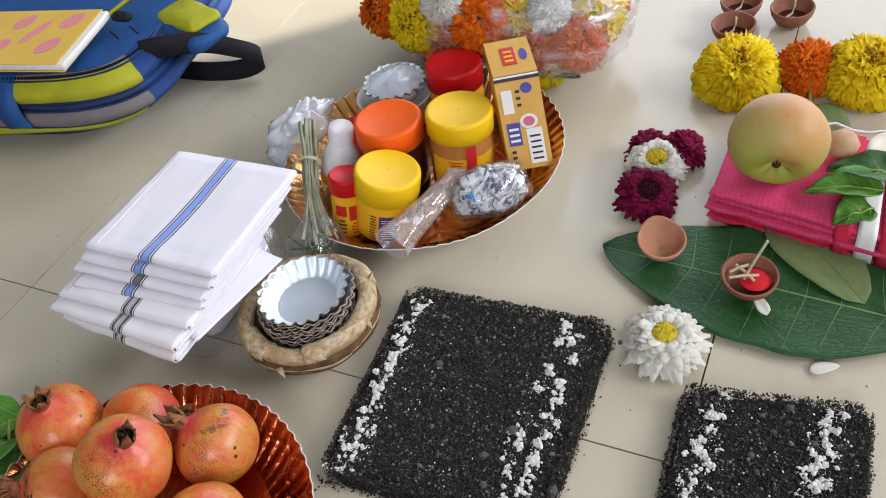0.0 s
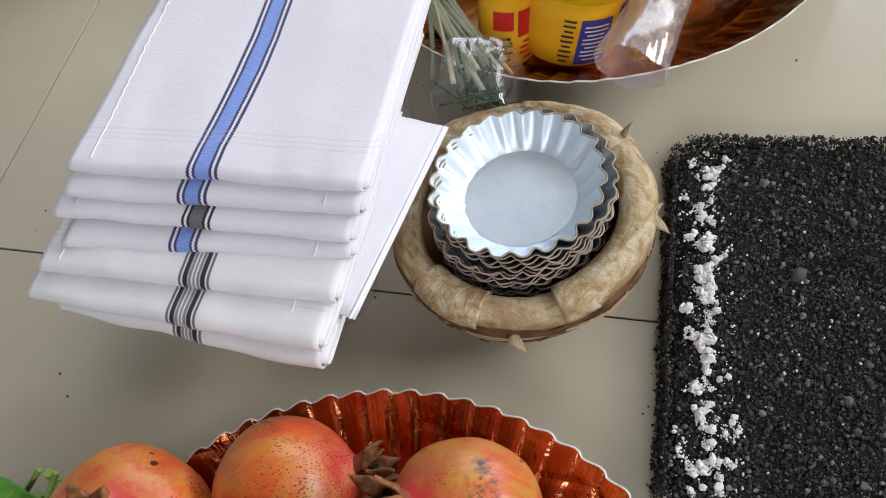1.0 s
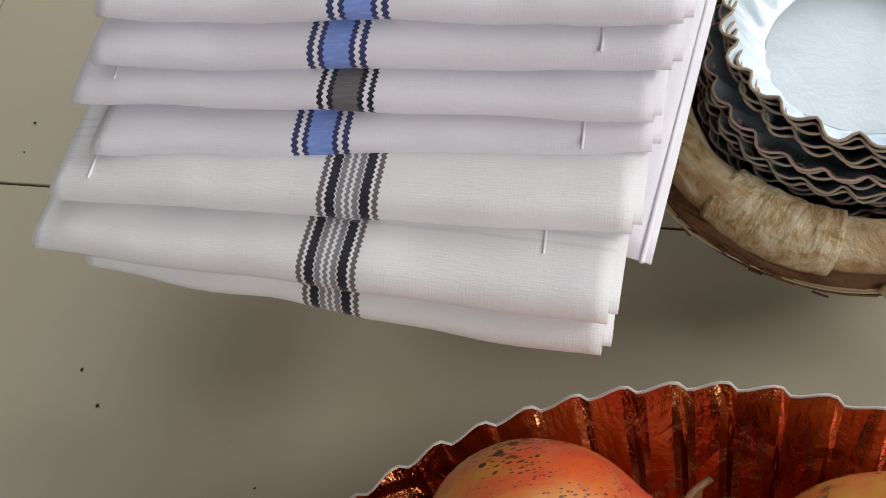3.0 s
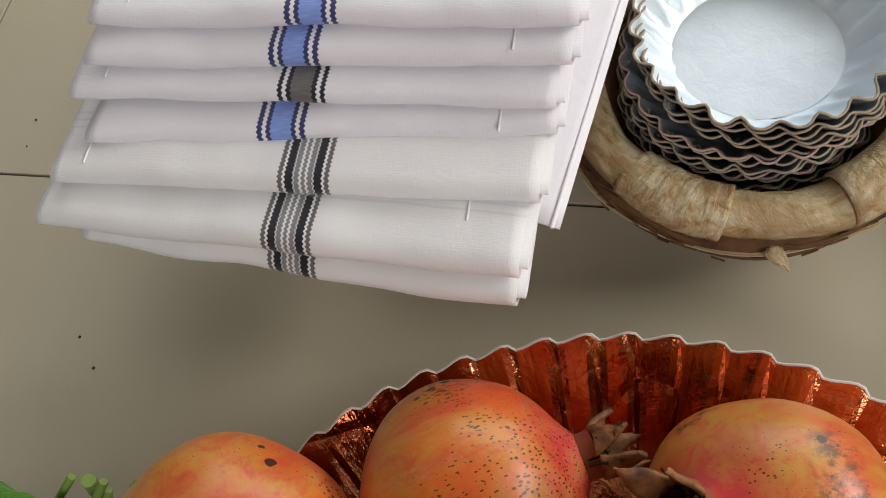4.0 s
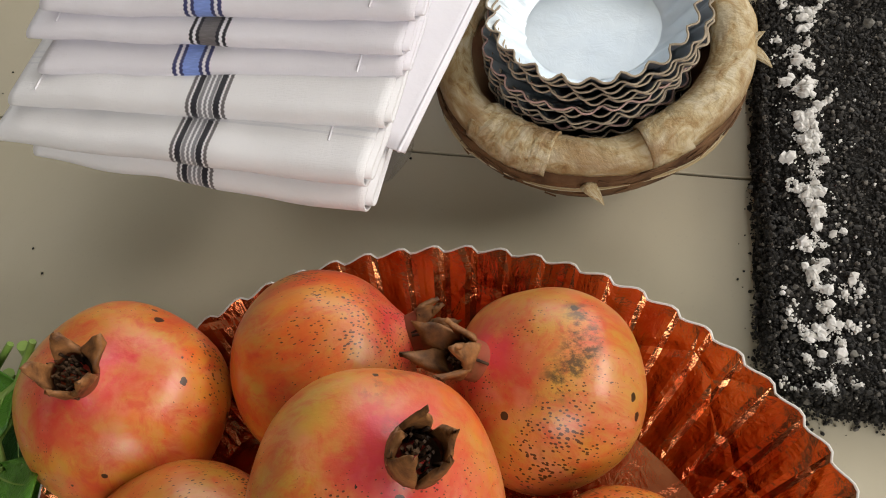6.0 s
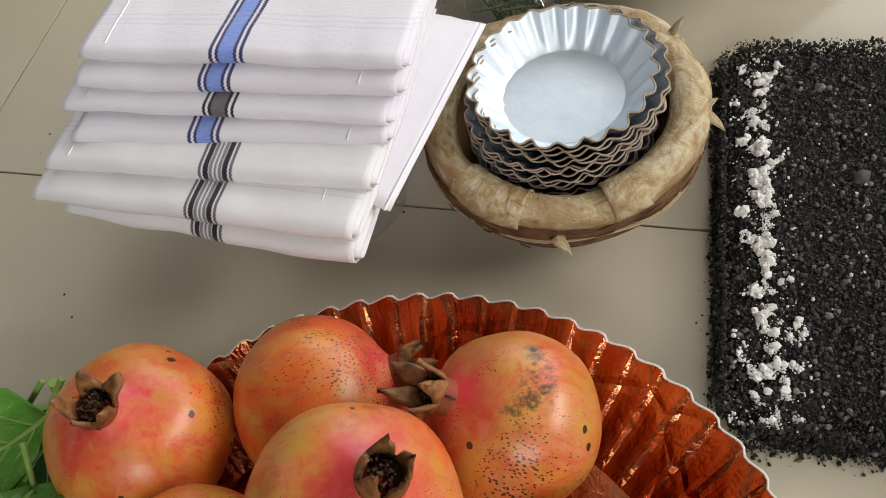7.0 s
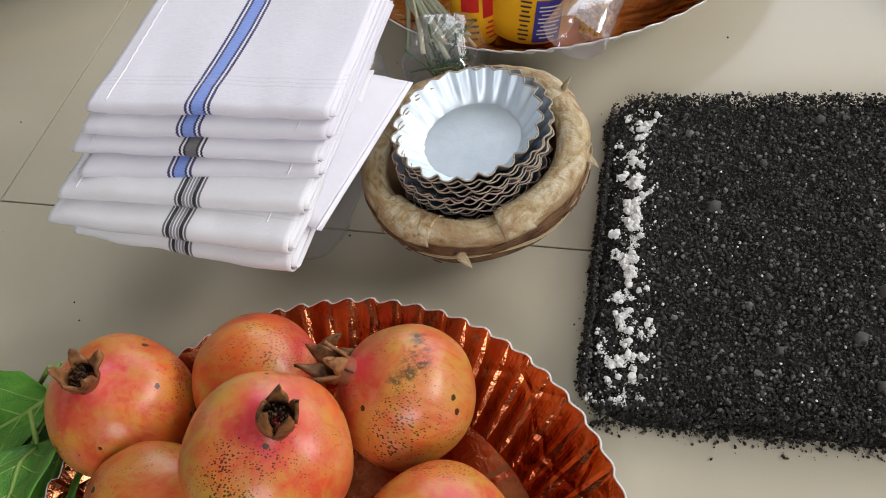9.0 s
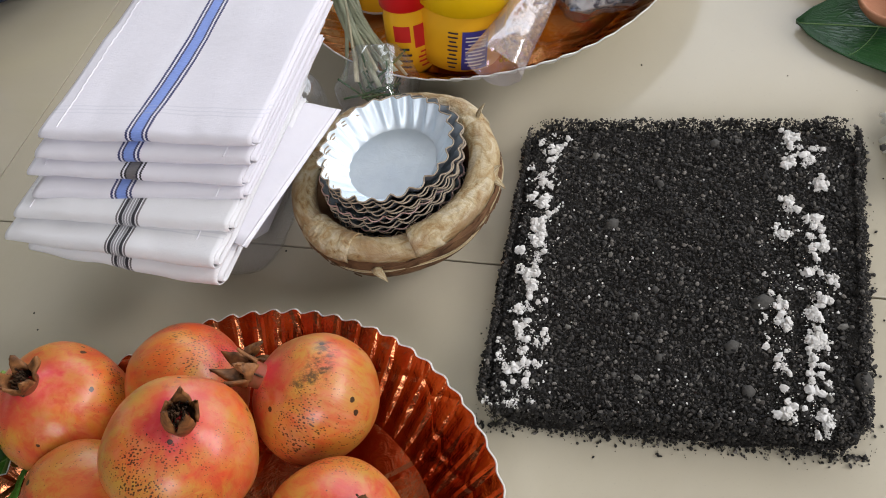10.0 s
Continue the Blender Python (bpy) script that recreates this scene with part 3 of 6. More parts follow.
def solid(ob, thickness, offset=0.0):
    """Gives a sheet its thickness."""
    mod = ob.modifiers.new("thickness", "SOLIDIFY")
    mod.thickness, mod.offset = thickness, offset
    return ob


def unit_rotations(n, rng):
    q = rng.normal(size=(n, 4))
    w, x, y, z = (q / np.linalg.norm(q, axis=1, keepdims=True)).T
    return np.stack([np.stack([1 - 2 * (y * y + z * z), 2 * (x * y - z * w), 2 * (x * z + y * w)], -1),
                     np.stack([2 * (x * y + z * w), 1 - 2 * (x * x + z * z), 2 * (y * z - x * w)], -1),
                     np.stack([2 * (x * z - y * w), 2 * (y * z + x * w), 1 - 2 * (x * x + y * y)], -1)], 1)


G = (1 + 5 ** 0.5) / 2
ICO_V = np.array([(-1, G, 0), (1, G, 0), (-1, -G, 0), (1, -G, 0), (0, -1, G), (0, 1, G), (0, -1, -G), (0, 1, -G), (G, 0, -1), (G, 0, 1), (-G, 0, -1), (-G, 0, 1)]) / 1.9
ICO_F = np.array([(0, 11, 5), (0, 5, 1), (0, 1, 7), (0, 7, 10), (0, 10, 11), (1, 5, 9), (5, 11, 4), (11, 10, 2), (10, 7, 6), (7, 1, 8),
                  (3, 9, 4), (3, 4, 2), (3, 2, 6), (3, 6, 8), (3, 8, 9), (4, 9, 5), (2, 4, 11), (6, 2, 10), (8, 6, 7), (9, 8, 1)])


def crumbs(shape, centres, sizes, rng, squash=0.35, rough=0.25, slot=0):
    """Irregular grains at the given centres."""
    n = len(centres)
    v = ICO_V[None] * (1 + rng.uniform(-rough, rough, (n, 12, 1))) * rng.uniform(1 - squash, 1 + squash, (n, 1, 3))
    v = np.einsum("nij,nkj->nki", unit_rotations(n, rng), v) * np.asarray(sizes)[:, None, None] + np.asarray(centres)[:, None]
    f = ICO_F[None] + 12 * np.arange(n)[:, None, None]
    return shape.soup(v.reshape(-1, 3), f.reshape(-1, 3), slot)


# ---- room ----
# Walls and ceiling stay out of view; they close the room and shape the light.
X0, X1, Y0, Y1, TOP = -2.4, 3.0, -2.4, 2.4, 2.8
# Assumed opening, sized so its jamb and lintel outline the sun patch.
JAMB0, JAMB1, LINTEL = -0.9, 2.714, 2.45
floor = tagged(part("floor", Shape().box((X0, Y0, -0.06), (X1, Y1 + 0.15, -0.0018)), M_GROUT, smooth=False), "dark grout bed under glossy beige floor tiles", "floor", kind="structure")


def wall(name, lo, hi, label):
    return tagged(part(name, Shape().box(lo, hi), M_WALL, smooth=False), label, "wall", kind="structure")


# Rear and side openings are added for the fill lamps.
wall("wall_south_1", (X0, Y0 - 0.15, 0), (0.7, Y0, TOP), "plain dim grey room wall, assumed and out of view")
wall("wall_south_2", (0.7, Y0 - 0.15, 0), (2.3, Y0, 1.1), "plain dim grey wall, out of view, below the added rear opening")
wall("wall_south_3", (0.7, Y0 - 0.15, 2.3), (2.3, Y0, TOP), "plain dim grey wall, out of view, above the added rear opening")
wall("wall_south_4", (2.3, Y0 - 0.15, 0), (X1, Y0, TOP), "plain dim grey room wall, assumed and out of view")
wall("wall_west", (X0 - 0.15, Y0 - 0.15, 0), (X0, Y1 + 0.15, TOP), "plain dim grey room wall, assumed and out of view")
wall("wall_east_1", (X1, Y0 - 0.15, 0), (X1 + 0.15, -0.1, TOP), "plain dim grey room wall, assumed and out of view")
wall("wall_east_2", (X1, -0.1, 0), (X1 + 0.15, 1.9, 1.1), "plain dim grey wall, out of view, below the added side opening")
wall("wall_east_3", (X1, -0.1, 1.9), (X1 + 0.15, 1.9, TOP), "plain dim grey wall, out of view, above the added side opening")
wall("wall_east_4", (X1, 1.9, 0), (X1 + 0.15, Y1 + 0.15, TOP), "plain dim grey room wall, assumed and out of view")
wall("wall_north_1", (X0, Y1, 0), (JAMB0, Y1 + 0.15, TOP), "plain dim grey wall, out of view, beside the assumed north opening")
wall("wall_north_2", (JAMB1, Y1, 0), (X1, Y1 + 0.15, TOP), "plain dim grey wall, out of view, beside the assumed north opening")
wall("wall_north_3", (JAMB0, Y1, LINTEL), (JAMB1, Y1 + 0.15, TOP), "plain dim grey wall, out of view, above the assumed north opening")
tagged(part("ceiling", Shape().box((X0 - 0.15, Y0 - 0.15, TOP), (X1 + 0.15, Y1 + 0.15, TOP + 0.12)), M_CEIL, smooth=False), "plain dim grey ceiling, assumed and out of view", "ceiling", kind="structure")
tagged(part("ground", Shape().box((-60, Y1 + 0.15, -0.3), (60, 120, -0.03)), M_GROUND, smooth=False), "pale concrete ground outside the opening", "ground", kind="structure")

# ---- folded handkerchiefs ----


def handkerchief(x0, x1, yf0, yf1, yb, z0, h, mat, stripe, label, seed, lift=0.0):
    """A cloth folded to a flat pad: outer and inner folds meet at a round front edge."""
    ob = thing("handkerchief", ((x0 + x1) / 2, (yf0 + yb) / 2, z0), label, "handkerchief", "stacked handkerchiefs")
    nx = 44
    for k, (inset, zz, hh) in enumerate(((0.0, 0.0, h), (0.0022, h * 0.24, h * 0.52))):
        rows, uvs = [], []
        for i in range(nx + 1):
            s = i / nx
            x = x0 + (x1 - x0) * s
            yf = yf0 + (yf1 - yf0) * s + inset + 0.0012 * noise.noise(Vector((s * 5, seed, 0.3)))
            r = hh / 2
            prof = []
            back = [(yb, -r * 0.9), (yb * 0.7 + yf * 0.3, -r), (yb * 0.4 + yf * 0.6, -r), (yb * 0.15 + yf * 0.85, -r)]
            prof += back
            for a in np.linspace(-90, -270, 11):
                prof.append((yf + r * 1.3 + r * 1.3 * math.cos(radians(a)), r * math.sin(radians(a))))
            for w in (0.1, 0.2, 0.32, 0.45, 0.58, 0.7, 0.82, 0.92, 1.0):
                prof.append((yf + (yb - yf) * w, r * (1.0 if w < 0.95 else 0.9)))
            length = 0.0
            row, uv = [], []
            pinch = 1 - 0.35 * math.exp(-((s / 0.05) ** 2)) - 0.15 * math.exp(-(((1 - s) / 0.04) ** 2))
            for j, (y, z) in enumerate(prof):
                if j >= 4:
                    length += math.hypot(y - prof[j - 1][0], z - prof[j - 1][1])
                p = Vector((x * 34, y * 34, seed + k * 3.1))
                dz = 0.0010 * noise.noise(p) + 0.0005 * noise.noise(p * 2.7)
                edge = 0.0014 * noise.noise(Vector((y * 45, seed, 7.0))) * (1 if s in (0.0, 1.0) else 0)
                zc = z0 + zz + hh / 2 + z * pinch + dz + lift * s
                row.append((x + edge + 0.005 * (1 - s) * max(0.0, (y - yf) / (yb - yf)) + (0.0018 * k if s == 1.0 else 0), y, max(zc, z0 - 0.001)))
                uv.append((x - stripe - 0.002 * math.sin(y * 30 + seed) * (1 if y > 0.02 else 0.3), length))
            rows.append(row)
            uvs.append(uv)
        shape = Shape().grid(rows, uv=uvs)
        fold = part("outer_fold" if k == 0 else "inner_fold", shape, mat, ob)
        solid(fold, 0.0007)
        if k == 0:
            outer = fold
    # hem seam that runs back from the front edge
    hem_x = x0 + 0.011 if seed % 2 < 1 else x1 - 0.014
    seam = []
    for w in np.linspace(0, 1, 40):
        y = yf0 + 0.004 + (yb - yf0 - 0.006) * w
        p = Vector((hem_x * 34, y * 34, seed))
        seam.append((hem_x + 0.0005 * math.sin(w * 120), y, z0 + h + 0.0004 + 0.0010 * noise.noise(p) + 0.0005 * noise.noise(p * 2.7) + lift * (hem_x - x0) / (x1 - x0)))
    part("hem_seam", Shape().tube(seam, 0.00035, 5), M_COTTON, outer)
    return ob


HANKIES = [
    (0.120, 0.2470, -0.048, -0.060, 0.060, 0.0455, 0.0088, M_BLACK, 0.1870, "white cotton handkerchief with black stripes, bottom of the stack", 0.4, 0.0045),
    (0.1090, 0.2480, -0.048, -0.056, 0.064, 0.0530, 0.0080, M_BLACK, 0.1880, "folded white cotton handkerchief with black and grey stripes", 1.3, 0.0070),
    (0.1150, 0.2510, -0.038, -0.039, 0.072, 0.0615, 0.0066, M_BLACK, 0.1905, "folded white cotton handkerchief with fine black stripes", 2.6, 0.0050),
    (0.1265, 0.2540, -0.028, -0.022, 0.090, 0.0682, 0.0050, M_BLUE, 0.1830, "thin folded white handkerchief with a blue stripe", 3.7, 0.0028),
    (0.1205, 0.2535, -0.0175, -0.0175, 0.098, 0.0745, 0.0046, M_GREY, 0.1892, "folded white handkerchief with a brownish grey stripe", 4.2, 0.0012),
    (0.1275, 0.2565, -0.012, -0.008, 0.108, 0.0798, 0.0064, M_BLUE, 0.1872, "folded white handkerchief with a bright blue stripe", 5.5, 0.0),
    (0.1295, 0.2580, -0.003, -0.002, 0.118, 0.0865, 0.0060, M_BLUE, 0.1918, "white handkerchief with a blue stripe, top of the stack", 6.1, 0.0),
]
for row in HANKIES:
    handkerchief(*row)
flap = Shape()
rows = []
for i in range(25):
    s = i / 24
    a, b = Vector((0.152, -0.014, 0.0660)), Vector((0.2555, -0.040, 0.0590))
    c, d = Vector((0.152, 0.066, 0.0660)), Vector((0.2700, 0.056, 0.0530))
    rows.append([tuple((a.lerp(b, s)).lerp(c.lerp(d, s), w) + Vector((0, 0, -0.0008 * (s > 0.9) + 0.0009 * noise.noise(Vector((s * 4, w * 3, 1)))))) for w in np.linspace(0, 1, 16)])
flap_thing = thing("cloth_flap", (0.21, 0.02, 0.06), "loose white cotton flap hanging out of the handkerchief stack", "cloth")
solid(part("sheet", flap.grid(rows), M_COTTON, flap_thing), 0.0008)
part("hem", Shape().tube([(x - 0.002, y, z + 0.0005) for x, y, z in rows[-1]], 0.0006, 5), M_COTTON, flap_thing)

# clear packets under and behind the stack


def clear_packet(lo, hi, mat, label, seed, amp=0.004, n=14, core=None):
    ob = thing("plastic_packet", ((lo[0] + hi[0]) / 2, (lo[1] + hi[1]) / 2, lo[2]), label, "packet")
    lo, hi = Vector(lo), Vector(hi)
    shape = Shape()
    rows = []
    for i in range(n + 1):
        t = i / n
        a = -math.pi / 2 + math.pi * t
        row = []
        for j in range(4 * n):
            b = 2 * math.pi * j / (4 * n)
            sq = lambda v, e: math.copysign(abs(v) ** e, v)
            p = Vector((sq(math.cos(a), 0.35) * sq(math.cos(b), 0.3), sq(math.cos(a), 0.35) * sq(math.sin(b), 0.3), sq(math.sin(a), 0.5)))
            q = (lo + hi) / 2 + Vector(((hi.x - lo.x) / 2 * p.x, (hi.y - lo.y) / 2 * p.y, (hi.z - lo.z) / 2 * p.z))
            q += amp * noise.noise_vector(q * 60 + Vector((seed, 0, 0))) * (1 - abs(p.z) ** 6)
            row.append((q.x, q.y, max(q.z, lo.z + 0.0005)))
        rows.append(row)
    part("film", shape.grid(rows, close_v=True), mat, ob)
    return ob


packet = clear_packet((0.136, -0.030, 0.0), (0.242, 0.100, 0.046), M_FILM, "clear plastic packet lying flat under the handkerchiefs", 2.0)
part("folded_cloth", Shape().box((0.150, -0.004, 0.004), (0.228, 0.090, 0.0440), bevel=0.006), M_COTTON, packet)
crumpled = clear_packet((0.252, 0.077, 0.0), (0.290, 0.117, 0.047), M_FILM, "crumpled clear plastic packet with dried herbs inside", 8.0, 0.007)
rng = np.random.default_rng(5)
herb = Shape()
for _ in range(40):
    p = np.array([rng.uniform(.260, .282), rng.uniform(.085, .109), rng.uniform(.008, .034)])
    d = rng.normal(size=3) * 0.006
    herb.tube([p - d, p, p + d + rng.normal(size=3) * 0.001], 0.0006, 5)
for v in range(len(herb.v)):
    herb.v[v] = (herb.v[v][0], herb.v[v][1], max(herb.v[v][2], 0.002))
part("herbs", herb, M_BETELDARK, crumpled, kind="stuff")

# ---- leaf bowl with the stack of foil bowls ----
BC = Vector((0.3030, 0.0300, 0.0))


def leaf_bowl():
    ob = thing("leaf_bowl", BC, "round bowl wrapped in dry brown leaves", "bowl", at=(BC, 1.03))
    steps = 72
    prof_out = [(0.020, 0.0008), (0.037, 0.0035), (0.0468, 0.0100), (0.0525, 0.0170), (0.0543, 0.0230), (0.0543, 0.0280), (0.0512, 0.0322)]
    body = Shape()
    body.lathe(prof_out, BC, steps=steps, wobble=0.0016, caps=(True, False))
    part("shell", body, M_DRYDARK, ob, "dark fibrous outside of the bowl")
    inner = Shape().lathe([(0.0445, 0.034), (0.0425, 0.024), (0.034, 0.012), (0.020, 0.007), (0.002, 0.0065)], BC, steps=steps, wobble=0.0012)
    part("lining", inner, M_DRYRED, ob, "reddish brown dry lining")
    rng = np.random.default_rng(11)
    edges = np.sort((np.arange(8) + rng.uniform(-0.3, 0.3, 8)) / 8 * 2 * math.pi)
    for k in range(8):
        a0, a1 = edges[k] - 0.10, (edges[(k + 1) % 8] + (2 * math.pi if k == 7 else 0)) + 0.08
        rows, grow = [], (0.0, 0.0009)[k % 2] + rng.uniform(0.0, 0.0006)
        skew = rng.uniform(-0.3, 0.3)
        for i in range(21):
            s = i / 20
            row = []
            for j in range(13):
                w = j / 12
                phi = radians(-22 + 222 * w)
                a = a0 + (a1 - a0) * s + skew * (w - 0.5)
                r = 0.0478 + (0.0060 + grow) * math.cos(phi)
                z = 0.0330 + (0.0052 + grow) * math.sin(phi) + 0.0012 * math.sin(2 * a + 0.6)
                p = Vector((r * math.cos(a), r * math.sin(a), z))
                p += 0.0016 * noise.noise_vector(p * 45 + Vector((k * 3.0, 0, 0)))
                p.z += 0.0003 * math.sin(s * 31 + w * 5 + k)
                row.append(tuple(p + BC))
            rows.append(row)
        u = np.stack(np.meshgrid(np.linspace(0, 2, 21) + 3 * k, np.linspace(0, 1, 13), indexing="ij"), -1)
        solid(part("leaf_strip", Shape().grid(rows, uv=u), M_DRY, ob), 0.0009)
    cord = [tuple(BC + Vector(((0.0542 + 0.0006 * math.sin(9 * a)) * math.cos(a), (0.0542 + 0.0006 * math.sin(9 * a)) * math.sin(a), 0.0268 + 0.0012 * math.sin(5 * a)))) for a in np.linspace(0, 2 * math.pi, 90, endpoint=False)]
    part("cord", Shape().tube(cord, 0.0009, 6, close=True), M_DRYDARK, ob)
    cord = [tuple(BC + Vector(((0.0543 + 0.0006 * math.sin(7 * a)) * math.cos(a), (0.0543 + 0.0006 * math.sin(7 * a)) * math.sin(a), 0.0225 + 0.0014 * math.sin(4 * a + 1)))) for a in np.linspace(0, 2 * math.pi, 90, endpoint=False)]
    part("cord", Shape().tube(cord, 0.0008, 6, close=True), M_DRY, ob)
    fringe = Shape()
    for _ in range(220):
        a, z, sweep = rng.uniform(0, 2 * math.pi), rng.uniform(0.0195, 0.0290), rng.uniform(0.03, 0.16)
        r = 0.0538 + rng.uniform(0.0, 0.0014)
        dz = rng.uniform(-0.0022, 0.0022)
        fringe.tube([tuple(BC + Vector((r * math.cos(a + sweep * t), r * math.sin(a + sweep * t), z + dz * t))) for t in (0, 0.5, 1)], 0.00032, 4)
    part("fibre_fringe", fringe, [M_DRYDARK], ob, "frayed brown fibres", kind="stuff")
    for tip, root, wide in (((0.0120, -0.0590, 0.0215), (0.0060, -0.0540, 0.0275), 0.0028), ((0.0425, 0.038, 0.044), (0.0355, 0.033, 0.034), 0.0022),
                            ((0.0605, -0.006, 0.031), (0.0525, 0.000, 0.034), 0.0026), ((0.0575, 0.004, 0.037), (0.0475, -0.002, 0.033), 0.003)):
        a, b = BC + Vector(root), BC + Vector(tip)
        side = (b - a).cross(Vector((0, 0, 1))).normalized() * wide
        rows = [[tuple(a.lerp(b, s) + side * (k * (1 - s ** 2) + 0.2 * math.sin(4 * s)) + Vector((0, 0, 0.002 * math.sin(3 * s)))) for k in (-1, 0, 1)] for s in np.linspace(0, 1, 7)]
        solid(part("leaf_flake", Shape().grid(rows), M_DRY, ob), 0.0005)
    return ob


leaf_bowl()


def foil_bowl(centre, rim_r, base_r, height, waves, phase, mats, label, tilt=(0, 0), amp=0.0016):
    """A pressed card bowl: fluted wall, flat base, raw rim."""
    ob = thing("foil_bowl", centre, label, "bowl", "stacked foil bowls")
    steps = waves * 8
    cx, cy, cz = centre
    def ring(r, z, wave, drop):
        out = []
        for s in range(steps):
            a = 2 * math.pi * s / steps
            w = math.sin(waves * a + phase) + 0.25 * math.sin(2 * waves * a + 1 + phase * 2)
            irr = 1 + 0.75 * noise.noise(Vector((math.cos(a) * 4, math.sin(a) * 4, phase)))
            rr = r + wave * w * irr + 0.6 * wave * noise.noise(Vector((math.cos(a) * 8, math.sin(a) * 8, phase + 9)))
            dz = drop * math.cos(waves * a + phase + 0.9) * irr + 0.0008 * noise.noise(Vector((math.cos(a) * 2, math.sin(a) * 2, phase + 4))) + 0.0008 * noise.noise(Vector((math.cos(a) * 9, math.sin(a) * 9, phase)))
            x, y = rr * math.cos(a), rr * math.sin(a)
            out.append((cx + x, cy + y, cz + z + dz * (z / height) + tilt[0] * x + tilt[1] * y))
        return out
    wall_rows = [ring(base_r + (rim_r - base_r) * f, 0.0006 + (height - 0.0006) * f ** 1.25, amp * min(1, f * 1.5), amp * 0.45) for f in (0.0, 0.06, 0.15, 0.3, 0.5, 0.7, 0.86, 1.0)]
    shape = Shape().grid(wall_rows, close_v=True, slot=0)
    lower = [[(x, y, z - 0.0007) for x, y, z in r] for r in wall_rows]
    shape.grid(lower[::-1], close_v=True, slot=1)
    shape.grid([wall_rows[-1], lower[-1]], close_v=True, slot=2)
    part("fluted_wall", shape, mats, ob)
    rim = [(x, y, z - 0.0003) for x, y, z in wall_rows[-1]]
    part("rim_edge", Shape().tube(rim, 0.00042, 5, close=True), mats[2], ob)
    base = Shape()
    rows = [[(cx + r * math.cos(a), cy + r * math.sin(a), cz + 0.0008 + 0.0002 * noise.noise(Vector((r * 90 * math.cos(a), r * 90 * math.sin(a), phase))) + tilt[0] * r * math.cos(a) + tilt[1] * r * math.sin(a))
             for a in np.linspace(0, 2 * math.pi, steps, endpoint=False)] for r in np.linspace(base_r + 0.0002, 0.00002, 10)]
    part("base", base.grid(rows, close_v=True), mats[0], ob)
    return ob


for k in range(15):
    z = 0.0092 + 0.00215 * k + 0.0005 * math.sin(k * 2.7) * (k < 14)
    top = k == 14
    off = (0.0008 * math.sin(k * 2.1), 0.0008 * math.cos(k * 1.7)) if not top else (0.0012, 0.0012)
    if k in (10, 11, 12, 13):
        off = (0.0040, 0.0015 + 0.0005 * (k - 11))
    foil_bowl((BC.x + off[0], BC.y + off[1], z), 0.0350 if top else 0.0365, 0.0235, 0.0145, 22 if top else 24, k * 1.3, [M_SILVER, M_BOWLOUT, M_CARDPINK if k in (4, 9) else M_CARD],
              "silver fluted paper bowl, top of the stack" if top else "silver fluted paper bowl nested in the stack", amp=0.0013 if top else 0.0009)

# ---- fluted trays ----


def foil_tray(centre, rim_r, base_r, rim_z, pleats, mats, label, seed):
    ob = thing("paper_tray", centre, label, "tray")
    cx, cy, _ = centre
    steps = pleats * 6
    def ring(f, z, lift=0.0):
        out = []
        for s in range(steps):
            a = 2 * math.pi * s / steps
            saw = (0.0, 0.9, 1.0, 0.75, 0.4, 0.1)[s % 6] - 0.5
            irr = 0.7 + 0.5 * noise.noise(Vector((s // 6 * 0.37, seed, 0)))
            r = base_r + (rim_r - base_r) * f + 0.0012 * saw * f
            dz = 0.0066 * saw * irr * min(1.0, f * 2) * (1.0 - 0.58 * f) + 0.002 * noise.noise(Vector((math.cos(a) * 2, math.sin(a) * 2, seed))) * f
            out.append((cx + r * math.cos(a), cy + r * math.sin(a), z + dz + lift))
        return out
    fs = [0.0, 0.08, 0.2, 0.4, 0.6, 0.8, 1.0]
    up = [ring(f, 0.0032 + (rim_z - 0.0032) * f ** 1.15) for f in fs]
    low = [[(x, y, max(z - 0.0011, 0.0006)) for x, y, z in r] for r in up]
    shape = Shape().grid(up, close_v=True, slot=0).grid(low[::-1], close_v=True, slot=1).grid([up[-1], low[-1]], close_v=True, slot=1)
    part("pleated_wall", shape, mats, ob, smooth=False)
    part("rim_edge", Shape().tube([(x, y, z - 0.0004) for x, y, z in up[-1]], 0.00045, 5, close=True), mats[1], ob, "white card rim")
    rows = []
    for r in np.linspace(base_r + 0.0004, 0.0005, 22):
        rows.append([(cx + r * math.cos(a), cy + r * math.sin(a), 0.0034 + 0.0005 * noise.noise(Vector((r * math.cos(a) * 30, r * math.sin(a) * 30, seed)))) for a in np.linspace(0, 2 * math.pi, 180, endpoint=False)])
    base = Shape().grid(rows, close_v=True, slot=0)
    base.lathe([(0.001, 0.0006), (base_r, 0.0006), (base_r, 0.003)], (cx, cy, 0), steps=90, slot=1)
    part("base", base, mats, ob)
    return ob


foil_tray((0.2830, -0.1810, 0.0), 0.1270, 0.094, 0.0268, 70, [M_COPPER, M_CARDWHITE], "round copper foil paper tray holding pomegranates", 1.0)
foil_tray((0.320, 0.222, 0.0), 0.1285, 0.098, 0.029, 66, [M_GOLDFOIL, M_CARDWHITE], "round gold foil paper tray crowded with jars", 6.0)

# ---- pomegranates ----
PG = [((0.66, 0.10, 0.016), (0.63, 0.23, 0.035), (0.55, 0.014, 0.040)), ((0.66, 0.09, 0.020), (0.62, 0.20, 0.04), (0.55, 0.018, 0.045)), ((0.58, 0.19, 0.045), (0.62, 0.14, 0.028), (0.52, 0.02, 0.040))]


